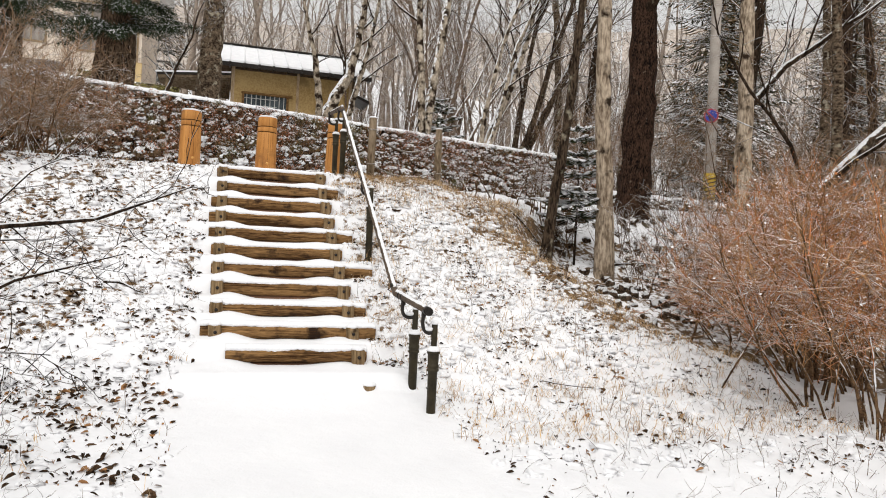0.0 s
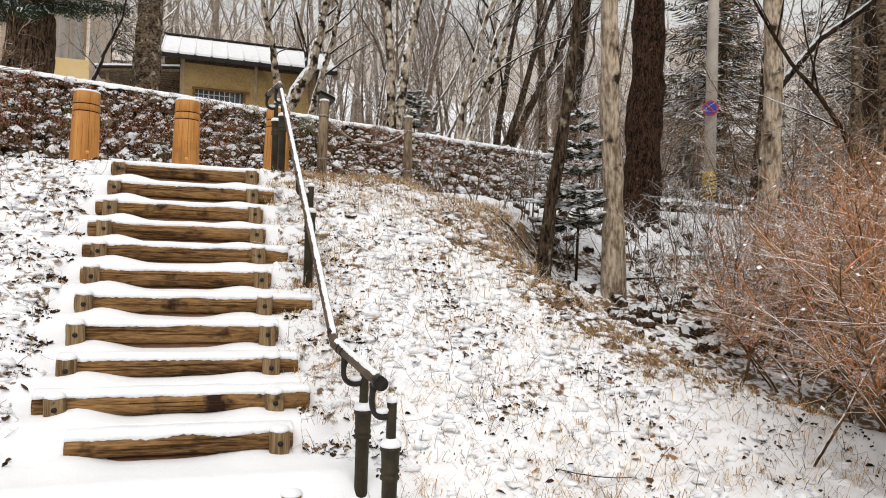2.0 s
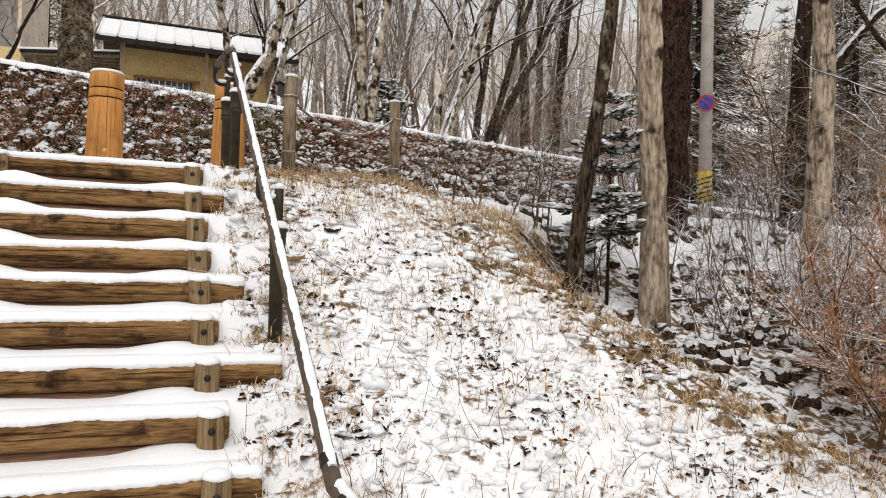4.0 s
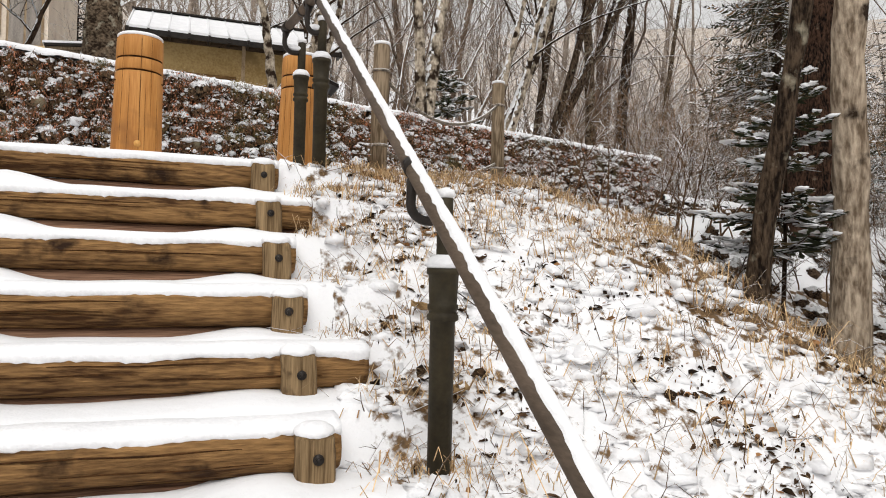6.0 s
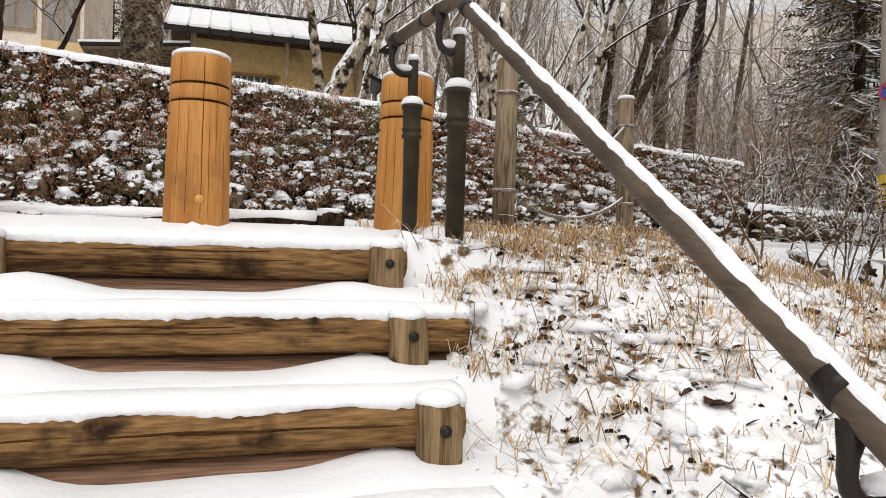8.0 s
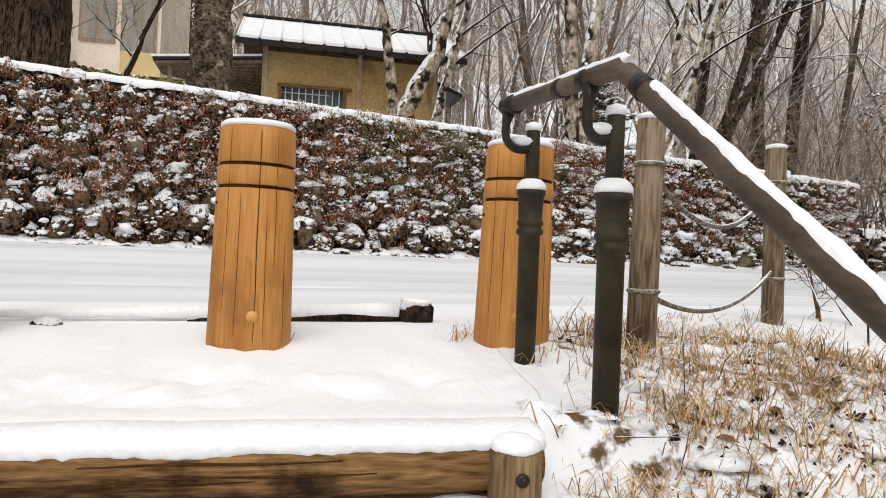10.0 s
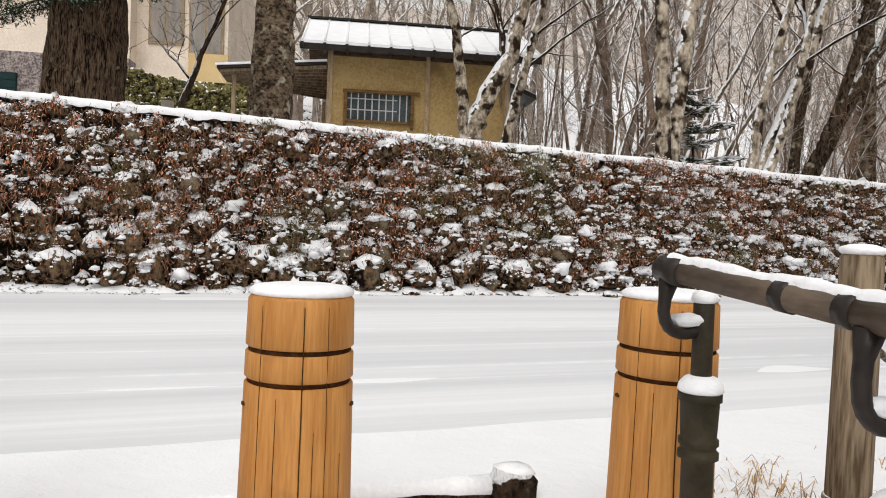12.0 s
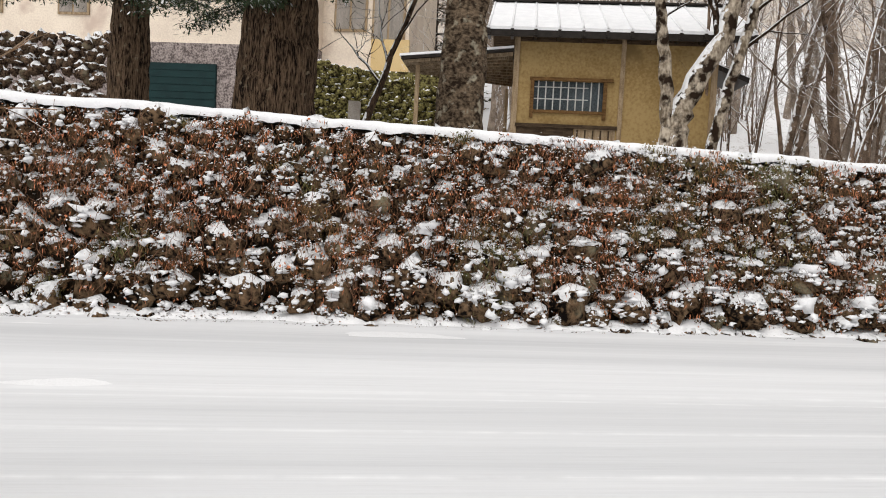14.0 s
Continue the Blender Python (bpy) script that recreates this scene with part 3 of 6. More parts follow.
def rail_piece(name, ya, yb, r, material, parent=handrail, label=""):
    ys = [ya] + [p.y for p in RAIL if ya < p.y < yb] + [yb]
    b = Build()
    b.tube([local(rail_point(y)) for y in ys], r, 16)
    return part(name, b, material, parent, label)


rail_piece("rail_pipe", 5.40, 6.08, 0.0265, M_RAIL)
rail_piece("rail_pipe", 6.28, 9.55, 0.0258, M_RAIL)
rail_piece("rail_pipe", 9.83, 10.36, 0.0265, M_RAIL)
for ya, yb in ((6.06, 6.30), (9.53, 9.86)):
    rail_piece("elbow", ya + 0.03, yb - 0.03, 0.0272, M_RAIL, label="bent elbow joint")
    for yc in (ya, yb - 0.035):
        rail_piece("joint_ring", yc, yc + 0.035, 0.0295, M_BLACK, label="black joint ring")
for ya, yb in ((5.36, 5.42), (10.34, 10.43)):
    rail_piece("end_cap", ya, yb, 0.033, M_BLACK, label="dark end cap")
for y in (7.94, 9.98, 5.98):
    rail_piece("joint_ring", y, y + 0.035, 0.0295, M_BLACK)


def rail_snow(ya, yb, seed):
    b = Build()
    n = max(4, int((yb - ya) / 0.018))
    for i in range(n + 1):
        y = ya + (yb - ya) * i / n
        p = rail_point(y)
        h = 0.017 + 0.010 * noise.noise(Vector((y * 6, seed, 0))) + 0.006 * noise.noise(Vector((y * 22, seed, 3)))
        w = 0.016 + 0.005 * noise.noise(Vector((y * 9, seed, 6))) + 0.005 * noise.noise(Vector((y * 40, seed, 8)))
        for a in range(7):
            t = math.pi * a / 6
            b.v.append(local((p.x + 0.002 + w * math.cos(t), p.y - 0.004, p.z + 0.021 + h * math.sin(t))))
    for i in range(n):
        for a in range(6):
            q = i * 7 + a
            b.f.append((q, q + 1, q + 8, q + 7))
    b.f.append(tuple(range(7)))
    b.f.append(tuple(n * 7 + a for a in range(7))[::-1])
    part("rail_snow", b, M_SNOW, handrail, "ridge of snow along the pipe")


rail_snow(5.42, 6.16, 1)
rail_snow(6.24, 9.50, 2)
rail_snow(9.62, 10.40, 3)


def rail_post(x, y, base, collar):
    top = collar + 0.21
    b = Build()
    b.lathe(*local((x, y, 0))[:2], [(z - 0.55, r) for z, r in ((base - 0.2, 0.035), (collar - 0.158, 0.037), (collar - 0.152, 0.047), (collar - 0.138, 0.047), (collar - 0.133, 0.041),
            (collar - 0.125, 0.041), (collar - 0.12, 0.046), (collar - 0.108, 0.046), (collar - 0.104, 0.041), (collar - 0.02, 0.045), (collar - 0.018, 0.050), (collar, 0.050), (collar, 0.03))], 22)
    post = part("post", b, M_IRON, handrail, "dark bronze iron post with collars")
    b = Build()
    b.lathe(*local((x, y, 0))[:2], [(z - 0.55, r) for z, r in ((collar - 0.02, 0.024), (top - 0.004, 0.024), (top, 0.020))], 14)
    part("neck", b, M_IRON, post)
    rp = rail_point(min(max(y, 5.39), 10.40))
    a = Vector((x, y, top - 0.085))
    a.z = top - 0.055
    c0, c1, c2, c3 = a, a + Vector((-0.03, 0, -0.030)), Vector((rp.x - 0.028, rp.y, a.z - 0.030)), Vector((rp.x - 0.012, rp.y, rp.z - 0.065))
    pts = []
    for i in range(10):
        f = i / 9
        pts.append(c0 * (1 - f) ** 3 + c1 * 3 * f * (1 - f) ** 2 + c2 * 3 * f * f * (1 - f) + c3 * f ** 3)
    pts.append(Vector((rp.x - 0.004, rp.y, rp.z - 0.02)))
    b = Build()
    b.tube([local(p) for p in pts], [0.017] + [0.0145] * 8 + [0.015, 0.024], 10)
    part("bracket", b, M_BLACK, post, "curved black iron bracket")
    s = Build()
    s.lathe(*local((x, y, 0))[:2], [(z - 0.55, r) for z, r in ((collar - 0.002, 0.045), (collar + 0.006, 0.053), (collar + 0.020, 0.050), (collar + 0.036, 0.036), (collar + 0.040, 0.024))], 18)
    part("collar_snow", s, M_SNOW, post, "ring of snow on the collar")
    s = Build()
    s.lathe(*local((x, y, 0))[:2], [(z - 0.55, r) for z, r in ((top - 0.002, 0.022), (top + 0.006, 0.030), (top + 0.022, 0.026), (top + 0.030, 0.004))], 14)
    part("tip_snow", s, M_SNOW, post)
    s = Build()
    m = (pts[2] + pts[4]) / 2 + Vector((0, 0, 0.030))
    s.rock(local(m), (0.040, 0.017, 0.016), random.Random(int(y * 10)), 8, 5, 0.2)
    part("bracket_snow", s, M_SNOW, post)


for x, y, base, collar in ((2.012, 5.449, 0.43, 0.905), (1.990, 5.955, 0.535, 0.978), (1.955, 7.925, 1.45, 2.145), (1.912, 9.805, 2.60, 3.250), (1.900, 10.43, 2.70, 3.305)):
    rail_post(x, y, base, collar)

# ---- rope fence posts ----
def rope_post(x, y, base, top, lean):
    p = new("fence_post")
    p.location, p.rotation_euler = (x, y, base), (lean, lean * 0.5, 0)
    tagged(p, "weathered grey round wooden fence post with snow on top", "post", "posts of the rope fence")
    h = top - base
    b = Build()
    b.lathe(0, 0, [(-0.2, 0.060), (h * 0.5, 0.058), (h - 0.01, 0.055), (h, 0.050)], 18)
    part("shaft", b, M_GREYPOST, p)
    s = Build()
    s.lathe(0, 0, [(h - 0.002, 0.052), (h + 0.006, 0.060), (h + 0.018, 0.055), (h + 0.026, 0.03), (h + 0.028, 0.003)], 16)
    part("snow_cap", s, M_SNOW, p)
    for z in (h * 0.80, h * 0.24):
        k = Build()
        k.tube([(0.057 * math.cos(a), 0.057 * math.sin(a), z) for a in np.linspace(0, 2 * math.pi, 15)], 0.010, 6, False)
        part("rope_loop", k, M_ROPE, p)
    return p


FENCE = [(2.47, 10.68, 2.74, 3.64), (3.79, 11.65, 2.77, 3.745), (5.35, 12.55, 2.80, 3.70)]
for i, (x, y, b0, t0) in enumerate(FENCE[:2]):
    rope_post(x, y, b0, t0, (0.012, -0.01)[i])
for fa, fb, sag in ((0.80, 0.82, 0.26), (0.24, 0.30, 0.15)):
    a, b = FENCE[0], FENCE[1]
    pa, pb = Vector((a[0], a[1], a[2] + fa * (a[3] - a[2]))), Vector((b[0], b[1], b[2] + fb * (b[3] - b[2])))
    r = Build()
    r.tube([pa.lerp(pb, i / 24) - Vector((0, 0, sag * 4 * (i / 24) * (1 - i / 24))) for i in range(25)], 0.012, 7)
    tagged(part("rope", r, M_ROPE), "sagging grey rope tied between wooden fence posts", "rope", "ropes of the fence")

# border log beside the road, with a charred stub at its end
blog = new("border_log")
blog.location = (1.115, 11.30, 2.755)
tagged(blog, "half-buried border log with a dark stub end in snow", "log")
b = Build()
b.tube([(-0.42 + 0.90 * i / 10, -0.16 + 0.012 * i, 0.0 + 0.03 * i / 10) for i in range(11)], [0.026 + 0.014 * i / 10 + 0.003 * math.sin(i) for i in range(11)], 10)
part("log", b, M_BARK, blog)
b = Build()
b.rock((0.545, -0.03, 0.030), (0.085, 0.065, 0.075), random.Random(3), 9, 7, 0.25)
part("stub", b, M_BARK, blog, "blackened stub end")
b = Build()
b.tube([(-1.9 + 2.36 * i / 20, -0.34 + 0.0145 * i, 0.000 + 0.050 * (i / 20) ** 0.7) for i in range(21)], [0.005 + 0.033 * i / 20 + 0.003 * math.sin(i * 1.7) for i in range(21)], 8)
part("snow_cap", b, M_SNOW, blog)
b = Build()
b.rock((0.55, -0.02, 0.092), (0.070, 0.055, 0.016), random.Random(4), 8, 5, 0.25)
part("stub_snow", b, M_SNOW, blog)
b = Build()
b.rock((0, 0, 0), (0.055, 0.05, 0.035), random.Random(9), 7, 5, 0.2)
st = part("stone", b, M_STONE)
st.location = (0.22, 10.98, 2.745)
tagged(st, "small rounded stone half buried in snow", "stone")

# ---- stone wall across the road ----
wall = Build()
for x0, x1 in ((-30, -14), (-14, 10.7)):
    k = int((x1 - x0) / 0.5)
    for i in range(k):
        xa, xb = x0 + (x1 - x0) * i / k, x0 + (x1 - x0) * (i + 1) / k
        for (fx, fy) in ((xa, xb),):
            q = len(wall.v)
            for xx in (fx, fy):
                y = wall_y(xx)
                wall.v += [(xx, y + 0.03, 2.7), (xx, y + 0.16, wall_top(xx) - 0.04), (xx, y + 0.62, wall_top(xx) - 0.04), (xx, y + 0.62, 2.7)]
            for j in range(4):
                wall.f.append((q + j, q + (j + 1) % 4, q + 4 + (j + 1) % 4, q + 4 + j))
    wall.f.append((len(wall.v) - 4, len(wall.v) - 3, len(wall.v) - 2, len(wall.v) - 1))
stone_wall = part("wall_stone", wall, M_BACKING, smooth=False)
tagged(stone_wall, "rubble stone retaining wall grown over with dead vines", "wall", kind="structure")

cap = Build()
us = spaced([(-30, -14, 1.0), (-14, 10.75, 0.04)])
for u in us:
    jit = 0.04 * noise.noise(Vector((u * 2.2, 0, 0))) + 0.025 * noise.noise(Vector((u * 7, 4, 0)))
    t = wall_top(u) + 0.020 * noise.noise(Vector((u * 1.4, 7, 0))) + 0.010 * noise.noise(Vector((u * 8, 7, 3)))
    jit += 0.022 * noise.noise(Vector((u * 16, 9, 0)))
    hang = 0.075 * max(0.0, noise.noise(Vector((u * 3.3, 15, 0)))) + 0.03 * max(0.0, noise.noise(Vector((u * 13, 18, 0))))
    y = wall_y(u)
    for dy, dz in ((0.07 + jit, -0.030 - hang), (0.06 + jit, 0.0), (0.10 + jit, 0.045), (0.25, 0.062), (0.55, 0.055), (0.85, -0.08)):
        cap.v.append((u, y + dy, t + dz))
for i in range(len(us) - 1):
    for j in range(5):
        q = i * 6 + j
        cap.f.append((q, q + 6, q + 7, q + 1))
part("coping_snow", cap, M_SNOW, stone_wall, "thick rim of snow along the top")

# second, lower wall past its end
low = Build()
low.box(0, 0, -0.3, 8.5, 0.5, 0.72)
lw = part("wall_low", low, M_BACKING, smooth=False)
lw.location, lw.rotation_euler = (10.9, wall_y(10.9) + 0.15, 3.0), (0, 0, math.atan(0.236))
tagged(lw, "low dark stone wall under a flat snow cap", "wall", kind="structure")
s = Build()
for i in range(86):
    x = 8.5 * i / 85
    h = 0.78 + 0.03 * noise.noise(Vector((x * 2, 0, 5)))
    for yy, zz in ((-0.05, 0.68), (-0.07, h - 0.02), (0.05, h + 0.03), (0.5, h + 0.03), (0.6, 0.6)):
        s.v.append((x, yy, zz))
for i in range(85):
    for j in range(4):
        q = i * 5 + j
        s.f.append((q, q + 5, q + 6, q + 1))
part("snow_cap", s, M_SNOW, lw)

# ---- trees ----
def wander(rnd, p, d, length, segs, bend, lift=0.0):
    pts = [Vector(p)]
    d = Vector(d).normalized()
    for _ in range(segs):
        d = (d + Vector((rnd.gauss(0, bend), rnd.gauss(0, bend), rnd.gauss(0, bend) * 0.6 + lift))).normalized()
        pts.append(pts[-1] + d * (length / segs))
    return pts


def taper(r0, r1, n):
    return [r0 + (r1 - r0) * i / (n - 1) for i in range(n)]


def grow(b, rnd, pts, r0, r1, level, kids, spread, ratio, sides, bend=0.16, first=0.3, lift=0.02):
    """Branches along a limb, each with branches of its own."""
    if level == 0:
        return
    total = sum((pts[i + 1] - pts[i]).length for i in range(len(pts) - 1))
    for k in range(kids[0]):
        t = first + (1 - first) * (k + rnd.random()) / kids[0]
        f = t * (len(pts) - 1)
        i = min(int(f), len(pts) - 2)
        p = pts[i].lerp(pts[i + 1], f - i)
        d = (pts[i + 1] - pts[i]).normalized()
        side = d.orthogonal().normalized()
        side.rotate(Matrix.Rotation(rnd.uniform(0, 6.283), 3, d))
        nd = d * math.cos(spread) + side * math.sin(spread) * rnd.uniform(0.7, 1.2)
        ln = total * ratio * rnd.uniform(0.6, 1.2) * (1.15 - 0.55 * t)
        r = max(0.0035, (r0 + (r1 - r0) * t) * rnd.uniform(0.38, 0.6))
        segs = max(3, sides[0] + 1)
        np_ = wander(rnd, p, nd, ln, segs, bend, lift)
        b.tube(np_, taper(r, max(0.002, r * 0.3), len(np_)), max(3, sides[0]), False)
        grow(b, rnd, np_, r, r * 0.3, level - 1, kids[1:], spread, 0.55, sides[1:], bend * 1.15, 0.2, lift)


def bare_tree(name, seed, height, radius, lean=(0, 0), stems=1, bark=M_BARK, twigs=M_BARK, kids=(9, 6, 5), first=0.35, ratio=0.42, spread=0.75, sides=10, flare=1.35, bend=0.06, stem_spread=0.3, label="", group="", limb=1.0):
    rnd = random.Random(seed)
    tree = new(name)
    crown = Build()
    for s in range(stems):
        b = Build()
        a = 6.283 * s / stems + rnd.random()
        d = Vector((lean[0] + (stem_spread * math.cos(a) if stems > 1 else 0), lean[1] + (stem_spread * math.sin(a) if stems > 1 else 0), 1))
        rr = radius * (1 if s == 0 else rnd.uniform(0.6, 0.9))
        pts = wander(rnd, (0, 0, -0.3), d, height * (1 if s == 0 else rnd.uniform(0.75, 1)), 16, bend, 0.012)
        rad = [rr * (1 + (flare - 1) * math.exp(-i * 1.1)) * (1 - 0.82 * (i / 16) ** 1.15) for i in range(17)]
        if sides >= 12:
            # a finer, gnarled trunk
            fine, frad = [], []
            for i in range(16):
                steps = 3 if sides < 30 else 8
                for j in range(steps):
                    fine.append(pts[i].lerp(pts[i + 1], j / steps))
                    frad.append((rad[i] + (rad[i + 1] - rad[i]) * j / steps) * (1 + (0.05 if sides < 30 else 0.012) * rnd.uniform(-1, 1)))
            b.tube(fine, frad, sides)
            for i, v in enumerate(b.v):
                v = Vector(v)
                k = 1.0
                off = noise.noise(v * 3.1 + Vector((seed, 0, 0))) * rr * 0.16
                if sides >= 30:
                    off += 0.035 * abs(noise.noise(Vector((v.x * 13, v.y * 13, v.z * 1.3)))) + 0.012 * noise.noise(Vector((v.x * 26, v.y * 26, v.z * 6)))
                c = fine[min(i // sides, len(fine) - 1)]
                dirn = (v - c)
                dirn.z = 0
                b.v[i] = tuple(v + dirn.normalized() * off * k) if dirn.length > 1e-6 else tuple(v)
        else:
            b.tube(pts, rad, sides)
        part("trunk", b, bark, tree)
        grow(crown, rnd, pts, rad[2] * limb, rad[-1] * limb, len(kids), kids, spread, ratio, (6, 4, 3, 3), 0.16, first)
    part("crown", crown, twigs, tree, "bare snow-dusted branches")
    return tagged(tree, label, "tree", group)


def conifer(name, seed, height, radius, spread, tiers, per, droop=0.25, first=0.12, label="", group="", plate=1.0, needles=None):
    rnd = random.Random(seed)
    tree = new(name)
    b = Build()
    b.tube([(0, 0, -0.3), (0.02, 0, height * 0.5), (0, 0.02, height)], [radius, radius * 0.6, radius * 0.06], 8)
    part("trunk", b, M_BARK, tree)
    c, w, plates = Build(), Build(), Build()
    for t in range(tiers):
        f = first + (1 - first) * (t + rnd.random() * 0.6) / tiers
        z = height * f
        ln = spread * (1 - f) ** 0.8 + 0.15 * spread
        for k in range(per):
            a = 6.283 * (k + rnd.random()) / per
            d = Vector((math.cos(a), math.sin(a), rnd.uniform(-0.05, 0.15) - droop * (1 - f)))
            L = ln * rnd.uniform(0.6, 1.1)
            pts = wander(rnd, (0, 0, z + rnd.uniform(-0.1, 0.1) * height / tiers), d, L, 4, 0.07, 0.03)
            w.tube(pts, taper(0.012 * spread + 0.004, 0.003, 5), 3, False)
            nsp = 17
            for s in range(nsp):
                g = 0.15 + 0.85 * s / (nsp - 1)
                i = min(int(g * 4), 3)
                p = pts[i].lerp(pts[i + 1], g * 4 - i)
                dd = (pts[i + 1] - pts[i]).normalized()
                for sgn in (-1, 1):
                    if rnd.random() < 0.12:
                        continue
                    out = Vector((-dd.y, dd.x, 0)).normalized() * sgn
                    tip = p + (out * 0.9 + dd * 0.8 + Vector((0, 0, rnd.uniform(-0.6, 0.1)))).normalized() * L * 0.42 * (1.15 - g) * rnd.uniform(0.7, 1.2)
                    wd = (0.026 * L * rnd.uniform(0.6, 1.3) + 0.008) * plate
                    m = p.lerp(tip, 0.55)
                    up = Vector((0, 0, 0.02 * L))
                    q = [p, m - dd * wd * 0.8 - up, tip, m + dd * wd * 0.8 - up]
                    c.poly(q if sgn > 0 else q[::-1])
            if needles:
                for g in (0.30, 0.52, 0.74, 0.92):
                    i = min(int(g * 4), 3)
                    p = pts[i].lerp(pts[i + 1], g * 4 - i)
                    plates.rock((p.x + rnd.gauss(0, 0.02), p.y + rnd.gauss(0, 0.02), p.z + 0.012), (L * rnd.uniform(0.07, 0.15), L * rnd.uniform(0.07, 0.15), rnd.uniform(0.009, 0.018)), rnd, 7, 4, 1.2)
    if needles:
        tagged(part("bough_snow", plates, M_SNOW, tree, "plates of fresh snow"), kind="stuff")
    tagged(part("bough_wood", w, M_BARK, tree), kind="stuff")
    tagged(part("needle_crown", c, needles or M_NEEDLE, tree, "dark green sprays with snow on top"), kind="stuff")
    return tagged(tree, label, "tree", group)


# the marked trees along the walk
def at(ob, x, y, z=None, rz=0.0):
    ob.matrix_basis = Matrix.Translation((x, y, land(x, y, False) if z is None else z)) @ Matrix.Rotation(rz, 4, "Z")
    return ob


at(bare_tree("tree", 11, 10.5, 0.140, (0.055, 0.02), 1, M_BIRCH, M_BARK, (7, 5, 4), 0.45, 0.4, sides=14, bend=0.05, label="pale lichen-spotted tree trunk on the edge of the hollow"), 6.10, 10.1)
at(bare_tree("tree", 12, 10.0, 0.082, (0.10, 0.02), 1, M_LICHEN, M_BARK, (8, 5, 4), 0.4, 0.4, sides=12, bend=0.05, label="slender dark leaning tree with rough bark"), 5.05, 10.05)
at(bare_tree("tree", 13, 14.0, 0.30, (0.07, 0.0), 1, M_BRICKRED, M_BARK, (9, 6, 5), 0.3, 0.35, sides=44, bend=0.03, label="thick reddish-brown tree trunk with broken bark"), 7.64, 12.07, 1.6)
at(bare_tree("tree", 14, 12.0, 0.16, (0.03, 0.0), 1, M_BIRCH, M_BARK, (8, 6, 4), 0.22, 0.4, sides=12, bend=0.035, label="pale birch trunk with black scars"), 9.06, 10.83)
at(bare_tree("tree", 15, 13.0, 0.40, (0.0, 0.0), 1, M_BIGBARK, M_BARK, (7, 5, 4), 0.45, 0.3, sides=64, bend=0.012, label="massive old tree trunk with ridged brown bark"), -2.10, 17.9)
at(bare_tree("tree", 16, 13.0, 0.28, (0.035, 0.0), 1, M_MOTTLED, M_BARK, (8, 5, 4), 0.4, 0.3, sides=40, bend=0.012, label="straight tree trunk with patchy lichen bark"), -0.09, 19.06)
at(bare_tree("tree", 17, 12.0, 0.24, (0.0, 0.0), 1, M_BIGBARK, M_BARK, (7, 5, 4), 0.4, 0.3, sides=40, bend=0.015, label="dark ridged tree trunk behind the stone wall"), -4.45, 19.0)
def stem_tree(seed, stems, bark, label, kids=(5, 5, 4), first=0.55, ratio=0.34):
    """A tree whose main stems are given as rows of points with radii."""
    rnd = random.Random(seed)
    tree, crown = new("tree"), Build()
    for rows in stems:
        pts, rad = [], []
        for (p, r), (p2, r2) in zip(rows, rows[1:]):
            for k in range(5):
                f = k / 5
                v = Vector(p).lerp(Vector(p2), f)
                pts.append(v + Vector((rnd.uniform(-1, 1), rnd.uniform(-1, 1), 0)) * r * 0.22)
                rad.append((r + (r2 - r) * f) * rnd.uniform(0.93, 1.07))
        pts.append(Vector(rows[-1][0]))
        rad.append(rows[-1][1])
        b = Build()
        b.tube(pts, rad, 12)
        part("stem", b, bark, tree)
        grow(crown, rnd, pts, rad[0], rad[-1], len(kids), kids, 0.75, ratio, (6, 4, 3), 0.16, first)
    part("crown", crown, M_BARK, tree, "bare snow-dusted branches")
    return tagged(tree, label, "tree")


at(stem_tree(18, [[((0, 0, -0.4), 0.25), ((0.0, 0, 0.6), 0.20), ((0.08, 0, 1.25), 0.19), ((0.72, 0.05, 2.4), 0.15), ((1.05, 0.1, 4.2), 0.11), ((1.2, 0.1, 7.5), 0.04)],
                  [((-0.1, 0, -0.2), 0.13), ((-0.12, -0.05, 0.9), 0.11), ((-0.22, -0.05, 1.9), 0.10), ((-0.32, 0, 2.7), 0.085), ((-0.75, 0, 4.4), 0.05), ((-0.9, 0, 6.5), 0.02)],
                  [((0.58, 0.1, -0.3), 0.11), ((0.66, 0.1, 0.7), 0.095), ((0.92, 0.1, 1.9), 0.09), ((1.25, 0.1, 3.2), 0.075), ((1.8, 0.1, 6.5), 0.03)]],
             M_PALE, "forked lichen-white tree with snow on its limbs"), 3.22, 22.2)
at(bare_tree("tree", 19, 12.0, 0.13, (0.04, 0.0), 2, M_PALE, M_BARK, (8, 6, 4), 0.25, 0.4, sides=14, bend=0.04, stem_spread=0.1, label="twin-stemmed tree with peeling brown and white bark"), 5.3, 18.4)
at(bare_tree("tree", 20, 10.0, 0.12, (0.24, 0.0), 3, M_PALE, M_BARK, (8, 6, 4), 0.25, 0.42, sides=12, bend=0.06, stem_spread=0.22, label="leaning pale tree with snow along its trunks"), 7.4, 19.8)
at(bare_tree("tree", 21, 12.0, 0.13, (0.34, 0.0), 3, M_LICHEN, M_BARK, (8, 6, 4), 0.22, 0.42, sides=12, bend=0.06, stem_spread=0.2, label="clump of leaning trees with snow on one side"), 9.0, 21.3)
at(bare_tree("tree", 22, 3.2, 0.05, (0.1, 0.0), 1, M_BARK, M_BARK, (9, 6, 4), 0.3, 0.5, sides=7, bend=0.12, label="thin crooked bare sapling beside the big trunk"), -1.0, 17.6)
